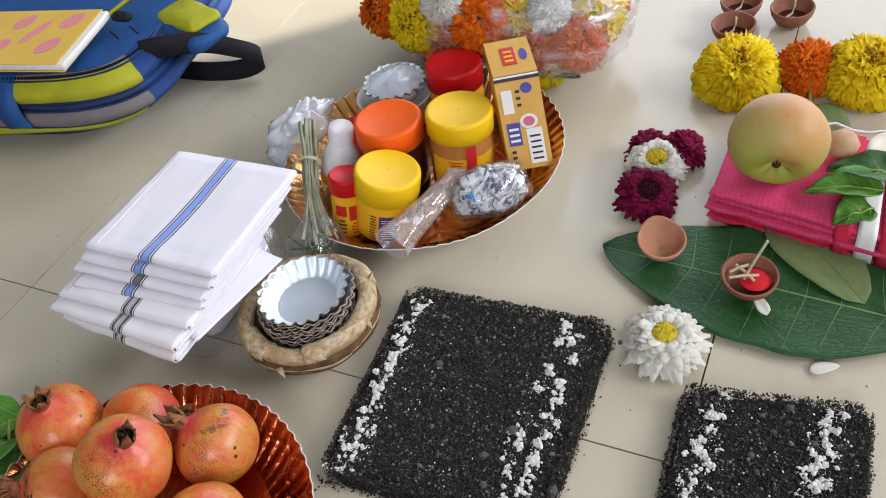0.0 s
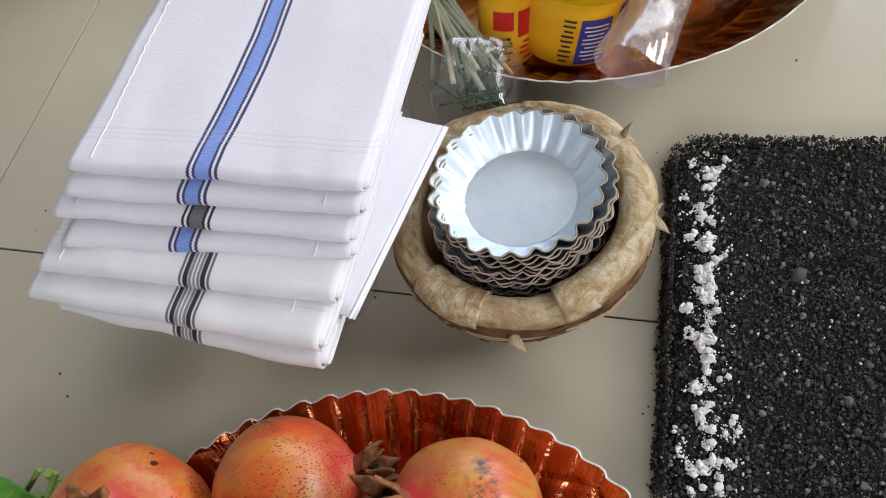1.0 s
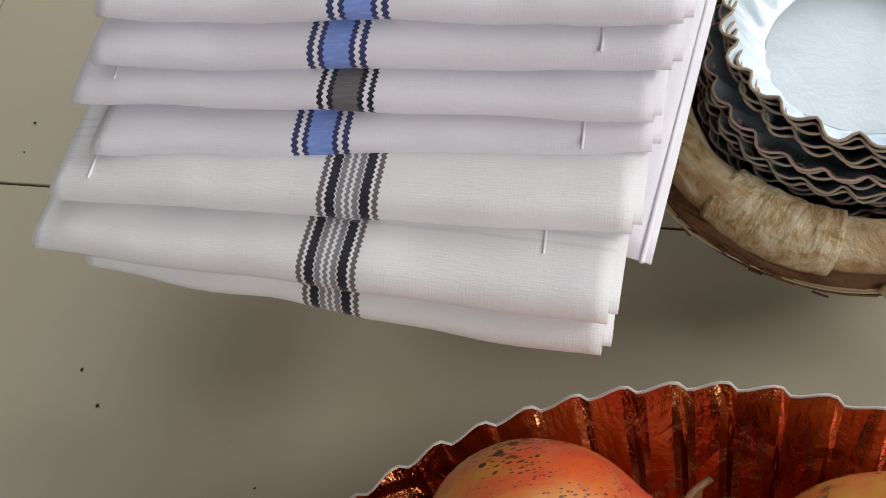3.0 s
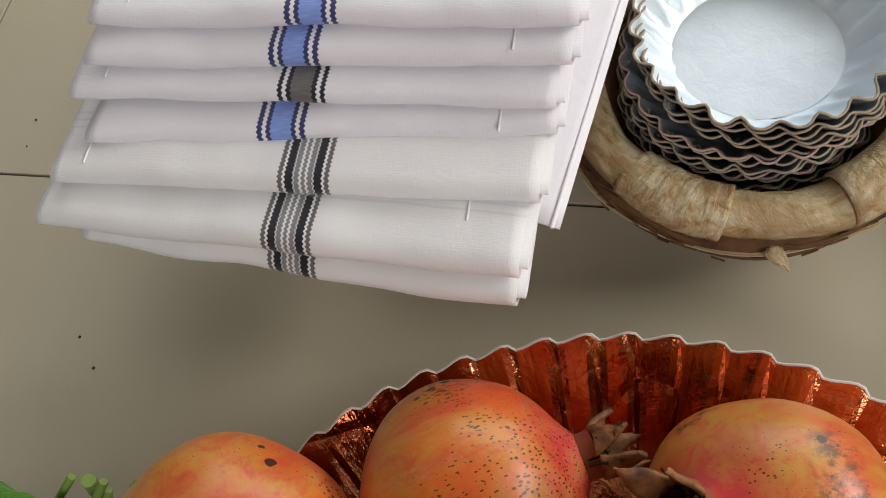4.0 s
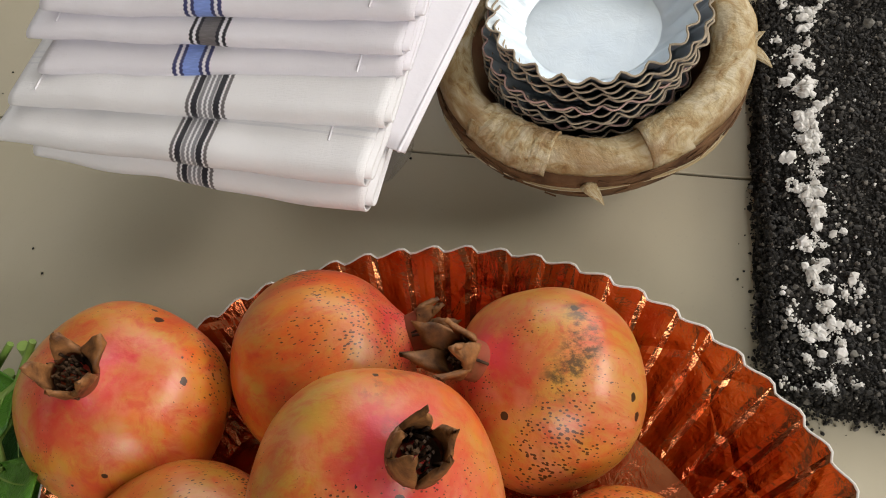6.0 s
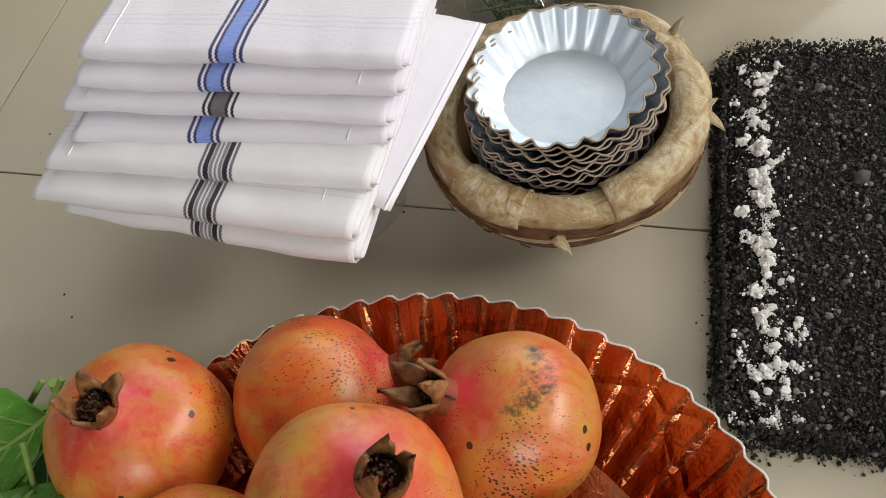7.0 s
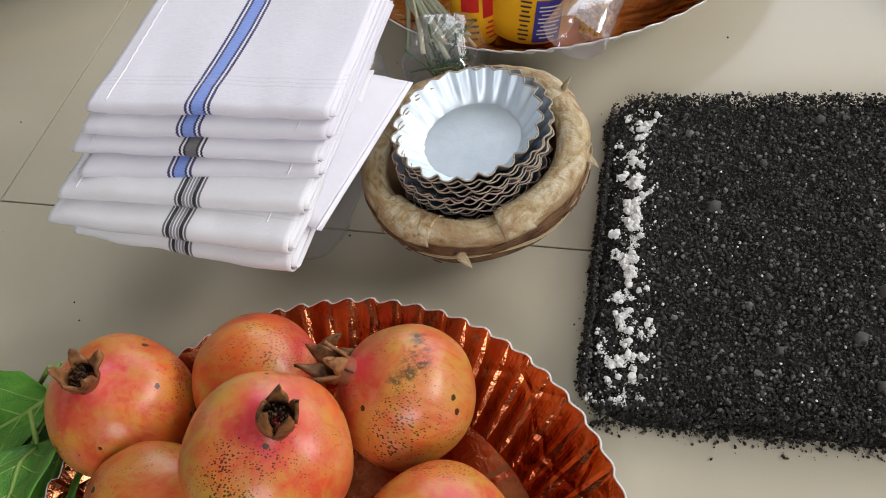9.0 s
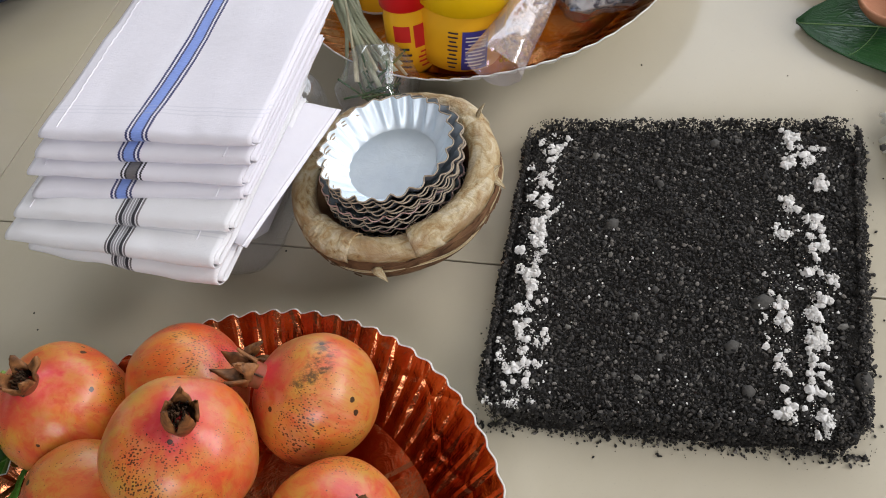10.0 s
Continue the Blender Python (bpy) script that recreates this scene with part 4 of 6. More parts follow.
def pomegranate(centre, r, axis, label, seed, scheme=0, crown=1.0, flare=0.5, squash=0.95):
    ob = thing("pomegranate", centre, label, "pomegranate", "pomegranates in the tray")
    turn = Vector(axis).to_track_quat("Z", "Y").to_matrix().to_4x4()
    m = Matrix.Translation(centre) @ turn
    shape, rows = Shape(), []
    for i in range(33):
        a = math.pi * i / 32
        row = []
        for j in range(64):
            b = 2 * math.pi * j / 64
            p = Vector((math.sin(a) * math.cos(b), math.sin(a) * math.sin(b), math.cos(a)))
            facet = 1 + 0.018 * math.cos(5 * b + seed) * math.sin(a) ** 2 + 0.025 * noise.noise(p * 1.6 + Vector((seed, 0, 0)))
            q = p * r * facet
            q.z *= squash
            rim = max(0.0, 1 - math.acos(max(-1, min(1, p.z))) / 0.42)
            q.z += 0.10 * r * rim ** 2 * 1.4 - 0.06 * r * max(0.0, 1 - a / 0.9) * (1 - rim)
            row.append(tuple(m @ q))
        rows.append(row)
    shape.grid(rows, close_v=True)
    skin = part("skin", shape, pomegranate_material("pomegranate_skin", *PG[scheme], seed), ob)
    # the skin's own frame has z along the crown
    inv = np.array(turn.inverted())[:3, :3]
    co = np.array([v.co for v in skin.data.vertices]) @ inv.T
    skin.data.vertices.foreach_set("co", co.ravel())
    skin.matrix_basis = turn
    if crown:
        c = Shape()
        top = r * squash * 1.04
        neck, tall = 0.205 * r, 0.27 * r * crown
        rows = []
        for f, rr in ((-0.6, 0.9), (0.1, 0.94), (0.3, 0.95), (0.55, 1.0)):
            rows.append([tuple(m @ Vector((neck * rr * (1 + 0.06 * math.sin(3 * b + seed)) * math.cos(b), neck * rr * math.sin(b), top - 0.05 * r + tall * f))) for b in np.linspace(0, 2 * math.pi, 24, endpoint=False)])
        c.grid(rows, close_v=True)
        tube_ob = part("calyx_tube", c, M_CALYX, ob)
        rng = np.random.default_rng(int(seed * 10))
        for k in range(5):
            b0 = 2 * math.pi * k / 5 + rng.uniform(-0.15, 0.15)
            fl, ln = flare * rng.uniform(0.2, 1.3), tall * rng.uniform(0.8, 1.5)
            rows = []
            for s in np.linspace(0, 1, 7):
                out = neck * (1 + fl * s ** 1.5 * 1.5)
                half = 0.60 * (1 - s ** 1.8) + 0.03 + 0.05 * math.sin(7 * s + k)
                rows.append([tuple(m @ Vector((out * math.cos(b0 + half * w) , out * math.sin(b0 + half * w), top - 0.05 * r + tall * 0.5 + ln * s - 0.22 * ln * w * w * s + 0.0009 * math.sin(7 * s + 2 * k + 2.0 * w)))) for w in (-1, -0.5, 0, 0.5, 1)])
            solid(part("sepal", Shape().grid(rows), M_CROWN, tube_ob), 0.0014)
        st = Shape().lathe([(neck * 0.92, tall * 0.35), (neck * 0.6, tall * 0.2), (0.0005, tall * 0.3)], (0, 0, top - 0.05 * r), steps=16)
        for _ in range(46):
            x, y = rng.normal(0, neck * 0.4, 2)
            d = rng.normal(0, neck * 0.22, 2)
            st.tube([(x, y, top), (x + d[0] * 0.5, y + d[1] * 0.5, top + tall * 0.35), (x + d[0], y + d[1], top + tall * rng.uniform(0.45, 0.75))], 0.00045, 4)
        st.v = [tuple(m @ Vector(v)) for v in st.v]
        part("stamen_tuft", st, M_CROWNIN, tube_ob, "dark dried stamens inside the crown")
    return ob


pomegranate((0.2745, -0.1440, 0.0670), 0.0308, (0.43, 0.12, 0.88), "large ripe pomegranate resting on top of the pile, crown up", 3.1, 1, 1.1, -0.12)
pomegranate((0.1850, -0.1270, 0.0415), 0.0306, (0.08, -0.06, 0.99), "speckled orange pomegranate beside the green leaves", 1.2, 0, 1.0, 0.55)
pomegranate((0.2400, -0.1035, 0.0335), 0.0298, (0.86, 0.45, 0.12), "orange pomegranate lying on its side at the back", 5.4, 0, 1.0, 0.3)
pomegranate((0.3070, -0.1010, 0.0365), 0.0290, (-0.62, -0.10, 0.78), "yellowish orange pomegranate with brown spots, crown sideways", 7.7, 2, 1.3, 0.45)
pomegranate((0.2180, -0.166, 0.0365), 0.0290, (-0.60, -0.50, 0.50), "dull pomegranate with a scarred patch, under the others", 9.3, 2, 1.0, 0.5)
pomegranate((0.3350, -0.154, 0.0335), 0.0290, (0.55, 0.05, 0.70), "red pomegranate low in the tray with a withered tip", 12.5, 1, 0.35, 0.2)

# ---- soil beds ----


def soil_bed(corners, label, seed, strips, count, big):
    """corners: front left, front right, back right, back left on the floor."""
    P = [Vector((*c, 0)) for c in corners]
    rng = np.random.default_rng(seed)
    centre = sum(P, Vector()) / 4
    ob = thing("soil_bed", centre, label, "soil bed", "soil beds on the floor")

    def at(u, v):
        p = P[0] * (1 - u) * (1 - v) + P[1] * u * (1 - v) + P[2] * u * v + P[3] * (1 - u) * v
        return p

    def edge(u, v):
        return min(u, 1 - u, v, 1 - v)

    def height(u, v):
        p = at(u, v)
        e = edge(u, v)
        h = 0.0105 * min(1.0, (e / 0.045)) ** 0.5 + 0.0016 * noise.noise(Vector((p.x * 60, p.y * 60, seed))) + 0.0009 * noise.noise(Vector((p.x * 160, p.y * 160, seed)))
        return max(0.0004, h)

    n = 70
    rows = []
    for i in range(n + 1):
        row = []
        for j in range(n + 1):
            u, v = i / n, j / n
            cu, cv = u - 0.5, v - 0.5
            corner = max(0.0, abs(cu) + abs(cv) - 0.88) * 0.55
            p = at(0.5 + cu * (1 - corner), 0.5 + cv * (1 - corner))
            p += 0.0022 * noise.noise_vector(Vector((p.x * 55, p.y * 55, seed)))
            p.z = height(u, v) if 0 < i < n and 0 < j < n else 0.0003
            row.append(tuple(p))
        rows.append(row)
    part("packed_soil", Shape().grid(rows), M_SOILBED, ob)
    uv = rng.uniform(-0.012, 1.012, (count, 2))
    k = count // 5
    side = rng.integers(0, 4, k)
    along, out = rng.uniform(0, 1, k), np.abs(rng.normal(0, 0.012, k)) - 0.02
    ed = np.where((side == 0)[:, None], np.stack([along, -out], 1), np.where((side == 1)[:, None], np.stack([along, 1 + out], 1), np.where((side == 2)[:, None], np.stack([-out, along], 1), np.stack([1 + out, along], 1))))
    uv[:k] = ed
    pts, sizes = [], []
    for u, v in uv:
        if abs(u - 0.5) + abs(v - 0.5) > 0.925 + 0.03 * rng.random():
            continue
        p = at(u, v) + 0.0015 * noise.noise_vector(Vector((u * 9, v * 9, seed)))
        s = 0.00029 + 0.0008 * rng.random() ** 5
        inside = edge(u, v)
        z = (height(min(max(u, 0), 1), min(max(v, 0), 1)) if inside > 0 else 0.0) + s * 0.4
        if inside < 0.03:
            z = rng.uniform(0.2, 1.0) * max(z, 0.009 * max(0.0, 1 + inside * 40)) + s * 0.4
        pts.append((p.x, p.y, max(z, s * 0.6)))
        sizes.append(s)
    part("loose_soil", crumbs(Shape(), np.array(pts), np.array(sizes), rng), M_SOIL, ob, smooth=False, kind="stuff")
    # loose grains that have fallen off
    m = count // 45
    a = np.where(rng.random(m) < 0.45, rng.uniform(0, 1, m), rng.uniform(0, 4, m))
    o = np.abs(rng.exponential(0.010, m))
    pts = []
    for s, d in zip(a, o):
        f = s % 1
        u, v = ((f, -d), (1 + d, f), (f, 1 + d * 0.5), (-d * 0.6, f))[int(s)]
        p = at(u, v)
        pts.append((p.x, p.y, 0.0004))
    part("loose_soil", crumbs(Shape(), np.array(pts), 0.00022 + 0.0007 * rng.random(m) ** 3, rng), M_SOIL, ob, smooth=False, kind="stuff")
    # stones
    for x, y, s in big:
        z = 0.0100
        st = crumbs(Shape(), np.array([(x, y, z)]), np.array([s]), rng, 0.2, 0.12)
        part("stone", st, M_STONE, ob, "small grey stone pressed into the soil")
    m = 130
    uv = rng.uniform(0.04, 0.96, (m, 2))
    pts = [tuple(at(u, v) + Vector((0, 0, height(u, v) + 0.0003))) for u, v in uv]
    part("gravel", crumbs(Shape(), np.array(pts), 0.0006 + 0.0016 * rng.random(m) ** 2.5, rng), M_STONE, ob, smooth=False, kind="stuff")
    # white flour, in broken lines
    pts, sizes = [], []
    for (xa, ya), (xb, yb), width, dens in strips:
        length = math.hypot(xb - xa, yb - ya)
        for _ in range(int(dens * length * 3600)):
            s = rng.random()
            q = rng.normal(0, 0.62)
            x, y = xa + (xb - xa) * s + 1.2 * width * q, ya + (yb - ya) * s + rng.normal(0, 0.0008)
            clump = noise.noise(Vector((x * 140, y * 140, seed + 5))) + 0.6 * noise.noise(Vector((x * 330, y * 330, seed)))
            if clump < -0.05 + 0.30 * abs(q) and rng.random() > 0.04:
                continue
            r = 0.00028 + 0.0011 * max(0.0, clump) * rng.random() + (0.0011 if rng.random() < 0.03 and clump > 0 else 0)
            pts.append((x, y, 0.0112 + 0.5 * r + 0.0016 * max(0, clump) * rng.random()))
            sizes.append(r)
    for u, v in rng.uniform(0.05, 0.95, (90, 2)):
        p = at(u, v)
        pts.append((p.x, p.y, height(u, v) + 0.0006))
        sizes.append(rng.uniform(0.0003, 0.0007))
    part("flour", crumbs(Shape(), np.array(pts), np.array(sizes), rng, 0.3, 0.3), M_FLOUR, ob, "crumbly white flour sprinkled in broken lines", smooth=False, kind="stuff")
    return ob


STRIPS = [((0.38, 0.08), (0.376, 0.056), 0.005, 9),
          ((0.377, 0.056), (0.379, 0.03), 0.0055, 14),
          ((0.379, 0.03), (0.384, -0.005), 0.0065, 17),
          ((0.384, -0.005), (0.387, -0.042), 0.006, 17),
          ((0.387, -0.042), (0.387, -0.082), 0.0075, 17),
          ((0.497, 0.087), (0.497, 0.06), 0.004, 16),
          ((0.509, 0.077), (0.511, 0.05), 0.0035, 16),
          ((0.497, 0.045), (0.495, 0.016), 0.004, 10),
          ((0.51, 0.035), (0.51, 0.01), 0.0045, 16),
          ((0.495, 0.001), (0.498, -0.039), 0.0045, 13),
          ((0.498, -0.039), (0.501, -0.07), 0.004, 10),
          ((0.512, 0.006), (0.511, -0.048), 0.0045, 17),
          ((0.511, -0.048), (0.514, -0.075), 0.0045, 18)]
soil_bed([(0.3700, -0.0860), (0.5335, -0.0760), (0.5300, 0.0975), (0.3610, 0.0890)], "square bed of black soil with white flour lines", 3, STRIPS, 56000,
         [(0.417, 0.023, 0.0042), (0.489, -0.015, 0.0052), (0.478, -0.039, 0.0042), (0.486, -0.059, 0.0036), (0.448, -0.048, 0.0026), (0.442, -0.013, 0.0022), (0.53, -0.048, 0.005), (0.461, 0.078, 0.003), (0.437, 0.05, 0.0022), (0.539, 0.08, 0.0018)])
STRIPS2 = [((0.616, 0.050), (0.614, 0.018), 0.005, 18), ((0.614, 0.018), (0.612, -0.040), 0.006, 14), ((0.680, 0.056), (0.677, 0.010), 0.006, 18), ((0.677, 0.010), (0.677, -0.045), 0.006, 17)]
soil_bed([(0.598, -0.075), (0.705, -0.068), (0.702, 0.066), (0.593, 0.050)], "smaller bed of black soil with two flour lines", 8, STRIPS2, 20000,
         [(0.656, 0.050, 0.0035), (0.64, 0.012, 0.003), (0.672, 0.03, 0.003)])

# ---- betel leaves beside the pomegranates ----


def blade(base, tip, width, bend=0.1, cup=0.15, up=(0, 0, 1), n=14, k=9, wave=0.0, seed=0.0, power=0.75, base_round=0.5):
    """A leaf blade as rows of points, from stalk to pointed tip."""
    a, b = Vector(base), Vector(tip)
    d = b - a
    side = d.cross(Vector(up)).normalized()
    nor = side.cross(d).normalized()
    rows = []
    for i in range(n + 1):
        s = i / n
        half = width / 2 * (math.sin(math.pi * min(1.0, s ** power)) ** base_round) * (1 - 0.25 * s) if 0 < i < n else 0.0004
        c = a + d * s + nor * bend * d.length * math.sin(math.pi * s) * 0.6
        row = []
        for j in range(k):
            w = 2 * j / (k - 1) - 1
            lift = cup * half * abs(w) ** 1.4 + wave * noise.noise(Vector((s * 5 + seed, w * 2, seed)))
            row.append(tuple(c + side * half * w + nor * lift))
        rows.append(row)
    return rows


def leaf(name, rows, mat, vein_mat, label, category, group="", stalk=None, veins=6, thick=0.0006, vr=0.0006):
    """A leaf with a blade, a midrib and side veins."""
    ob = thing(name, rows[0][len(rows[0]) // 2], label, category, group)
    solid(part("blade", Shape().grid(rows), mat, ob), thick)
    mid = len(rows[0]) // 2
    lift = Vector((0, 0, thick * 0.6))
    line = [Vector(r[mid]) + lift for r in rows]
    if stalk:
        line = [Vector(stalk)] + line
    rib = part("midrib", Shape().tube([tuple(p) for p in line], vr * 1.4, 6, taper=0.35), vein_mat, ob)
    n = len(rows)
    for v in range(veins):
        i = 1 + int((n - 4) * v / veins)
        for sgn in (-1, 1):
            pts = []
            for q in np.linspace(0, 0.92, 7):
                ii = min(n - 1.001, i + 3.2 * q)
                lo = int(ii)
                col = mid + sgn * q * mid
                cl = min(int(math.floor(col)), len(rows[0]) - 2)
                def pick(r):
                    return Vector(rows[r][cl]).lerp(Vector(rows[r][cl + 1]), col - cl)
                pts.append(tuple(pick(lo).lerp(pick(lo + 1), ii - lo) + lift * 0.7))
            part("side_vein", Shape().tube(pts, vr * 0.55, 5, taper=0.3), vein_mat, rib)
    return ob


NUDGE = Vector((-0.005, -0.002, 0.002))
BETELS = [((0.136, -0.130, 0.020), (0.092, -0.160, 0.012), 0.050, M_BETELDARK, 0.5), ((0.142, -0.121, 0.028), (0.096, -0.178, 0.016), 0.052, M_BETEL, 1.5),
          ((0.146, -0.125, 0.023), (0.126, -0.195, 0.009), 0.050, M_BETELDARK, 2.5), ((0.152, -0.131, 0.017), (0.164, -0.205, 0.009), 0.046, M_BETEL, 3.5),
          ((0.124, -0.119, 0.017), (0.074, -0.173, 0.008), 0.050, M_BETEL, 4.5), ((0.158, -0.148, 0.040), (0.186, -0.206, 0.058), 0.042, M_BETEL, 5.5)]
for base, tip, w, mat, sd in BETELS:
    base, tip = Vector(base) + NUDGE, Vector(tip) + NUDGE
    out = (Vector(base) - Vector(tip)).normalized() * 0.014
    leaf("betel_leaf", blade(base, tip, w, 0.12, 0.35, wave=0.003, seed=sd, power=0.62, base_round=0.7), mat, M_STALK,
         "glossy dark green betel leaf in the bunch" if mat is M_BETELDARK else "fresh bright green betel leaf in the bunch", "leaf", "bunch of betel leaves",
         stalk=tuple(Vector(base) + out + Vector((0, 0, 0.010))), veins=4, vr=0.0009)
for k, (a, b) in enumerate((((0.132, -0.114, 0.004), (0.141, -0.109, 0.032)), ((0.139, -0.118, 0.004), (0.148, -0.114, 0.034)), ((0.128, -0.122, 0.004), (0.137, -0.119, 0.028)), ((0.146, -0.112, 0.004), (0.155, -0.109, 0.030)))):
    a, b = Vector(a) + NUDGE, Vector(b) + NUDGE
    sh = Shape().tube([tuple(a.lerp(b, s) + 0.002 * noise.noise_vector(Vector((s * 3, k, 0)))) for s in np.linspace(0, 1, 8)], 0.0020, 8)
    tagged(part("leaf_stalk", sh, M_STALK, origin=tuple(a)), "cut green leaf stalk standing in the bunch", "stalk", "bunch of betel leaves")

# ---- tray with jars ----


def axis_frame(base, top):
    d = Vector(top) - Vector(base)
    return Matrix.Translation(base) @ d.to_track_quat("Z", "Y").to_matrix().to_4x4(), d.length


def moved(shape, m):
    shape.v = [tuple(m @ Vector(v)) for v in shape.v]
    return shape


def curved_patch(r, a0, a1, z0, z1, lift=0.0003, n=10):
    return Shape().grid([[((r + lift) * math.cos(a), (r + lift) * math.sin(a), z) for z in (z0, z1)] for a in np.linspace(a0, a1, n)])


def jar(base, top, r, lid_r, lid_h, mats, label, face=-0.85, prints=(), waist=1.0, ribs=0):
    """A plastic jar: body, shoulder, screw lid; prints are (angle, half angle, z0, z1, material, name)."""
    m, h = axis_frame(base, top)
    body_mat, lid_mat = mats
    ob = thing("jar", base, label, "jar")
    bh = h - lid_h
    prof = [(r * 0.9, 0.0004), (r, 0.0025), (r, bh * 0.35), (r * waist, bh * 0.6), (r, bh * 0.84), (r * 0.93, bh * 0.95), (lid_r * 0.88, bh), (lid_r * 0.88, bh + lid_h * 0.3)]
    body = part("body", moved(Shape().lathe(prof, steps=56, caps=(True, False)), m), body_mat, ob)
    lid = Shape()
    n = 96
    rows = []
    for rr, z in ((lid_r * 0.96, bh + 0.0004), (lid_r, bh + 0.0012), (lid_r, bh + lid_h - 0.0028), (lid_r * 0.985, bh + lid_h - 0.0012), (lid_r * 0.94, bh + lid_h - 0.0002), (lid_r * 0.88, bh + lid_h), (lid_r * 0.84, bh + lid_h - 0.0006), (0.0005, bh + lid_h - 0.0006)):
        rows.append([((rr + (0.00025 if (s % 2 and ribs and bh < z < bh + lid_h - 0.002) else 0)) * math.cos(2 * math.pi * s / n), (rr + (0.00025 if (s % 2 and ribs and bh < z < bh + lid_h - 0.002) else 0)) * math.sin(2 * math.pi * s / n), z) for s in range(n)])
    part("lid", moved(lid.grid(rows, close_v=True), m), lid_mat, ob)
    inv = m.to_3x3().inverted()
    to_cam = inv @ Vector((0.62, -0.78, 0))
    a_face = math.atan2(to_cam.y, to_cam.x)
    for da, half, z0, z1, mat, nm in prints:
        part(nm, moved(curved_patch(r, a_face + da - half, a_face + da + half, z0 * bh, z1 * bh, 0.0004 if nm == "label" else 0.0009), m), mat, body)
    return ob


def bars(a, half, z0, z1, n, mat):
    step = (z1 - z0) / n
    return [(a, half * (0.9 if k % 3 else 0.65), z0 + step * (k + 0.25), z0 + step * (k + 0.62), mat, "print_line") for k in range(n)]


jar((0.314, 0.148, 0.0045), (0.328, 0.155, 0.064), 0.0262, 0.0278, 0.022, (M_LABELYELLOW, M_PLASTIC_YELLOW), "yellow jar with a smooth yellow lid and blue label panel",
    prints=[(-0.12, 0.30, 0.10, 0.78, M_LABELBLUE, "label")] + bars(-0.12, 0.25, 0.16, 0.72, 9, M_LABELWHITE) + bars(-0.62, 0.12, 0.12, 0.8, 9, M_INK) + [(0.55, 0.20, 0.62, 0.86, M_LABELBLUE, "label")], ribs=1)
jar((0.285, 0.135, 0.0045), (0.291, 0.146, 0.061), 0.0140, 0.0152, 0.016, (M_LABELYELLOW, M_PLASTIC_RED), "small yellow bottle with a red cap",
    prints=[(0.4, 0.5, 0.45, 0.80, M_LABELRED, "label"), (-0.6, 0.35, 0.55, 0.80, M_LABELRED, "label")] + bars(0.35, 0.4, 0.12, 0.42, 4, M_LABELRED) + bars(-0.55, 0.3, 0.12, 0.5, 4, M_INK))
jar((0.301, 0.205, 0.0045), (0.303, 0.207, 0.073), 0.0280, 0.0300, 0.022, (M_HONEY, M_PLASTIC_ORANGE), "dark syrup jar with a wide orange lid", ribs=1)
jar((0.359, 0.222, 0.0045), (0.364, 0.226, 0.074), 0.0275, 0.0290, 0.020, (M_AMBER, M_PLASTIC_YELLOW), "amber jar with a yellow lid and paper label",
    prints=[(0.0, 1.3, 0.12, 0.72, M_LABELYELLOW, "label"), (0.05, 0.16, 0.30, 0.98, M_LABELRED, "seal_tape"), (-0.45, 0.30, 0.30, 0.55, M_LABELWHITE, "label")] + bars(-0.45, 0.26, 0.58, 0.70, 2, M_LABELRED), ribs=1)
jar((0.322, 0.298, 0.0045), (0.324, 0.301, 0.066), 0.0255, 0.0268, 0.022, (M_LABELYELLOW, M_PLASTIC_RED), "yellow jar with a plain red lid at the back")

bottle = thing("squeeze_bottle", (0.245, 0.190, 0.004), "small white plastic bottle with a domed cap", "bottle")
m, h = axis_frame((0.243, 0.192, 0.0045), (0.255, 0.203, 0.066))
part("body", moved(Shape().lathe([(0.014, 0.0), (0.0185, 0.002), (0.019, 0.020), (0.018, 0.030), (0.0125, 0.040), (0.0110, 0.045)], steps=40, caps=(True, False)), m), M_PLASTIC_WHITE, bottle)
part("cap", moved(Shape().lathe([(0.0114, 0.044), (0.0116, 0.058), (0.0106, 0.061), (0.0006, 0.0622)], steps=32), m), M_PLASTIC_WHITE, bottle)
part("label", moved(Shape().lathe([(0.0191, 0.004), (0.0195, 0.014)], steps=40), m), M_LABELYELLOW, bottle)
pot = thing("cap_jar", (0.262, 0.215, 0.004), "small jar with a crimson lid between the bottles", "jar")
part("body", Shape().lathe([(0.010, 0.0), (0.011, 0.002), (0.011, 0.040)], (0.262, 0.215, 0.0045), steps=32, caps=(True, False)), M_LABELRED, pot)
part("lid", Shape().lathe([(0.0118, 0.038), (0.0118, 0.050), (0.011, 0.052), (0.0005, 0.052)], (0.262, 0.215, 0.0045), steps=32), M_PLASTIC_RED, pot)

# carton that leans in the tray
B, U, V, D = Vector((0.408, 0.217, 0.018)), Vector((0.033, 0.017, 0.0)), Vector((-0.018, 0.030, 0.074)), Vector((-0.024, 0.040, 0.004))
carton = thing("carton", B, "tall gold and brown printed carton leaning in the tray", "carton")
unit = [B, B + U, B + U + D, B + D]
sh = Shape()
for ring in (unit,):
    lo, hi = [tuple(p) for p in ring], [tuple(p + V) for p in ring]
    sh.grid([lo, hi], close_v=True).poly(hi).poly(lo[::-1])
part("box", sh, M_CARTON, carton, smooth=False)


def on_face(o, u, v, u0, u1, v0, v1, lift=0.0004):
    n = u.cross(v).normalized() * lift
    return Shape().poly([tuple(o + u * a + v * b + n) for a, b in ((u0, v0), (u1, v0), (u1, v1), (u0, v1))])


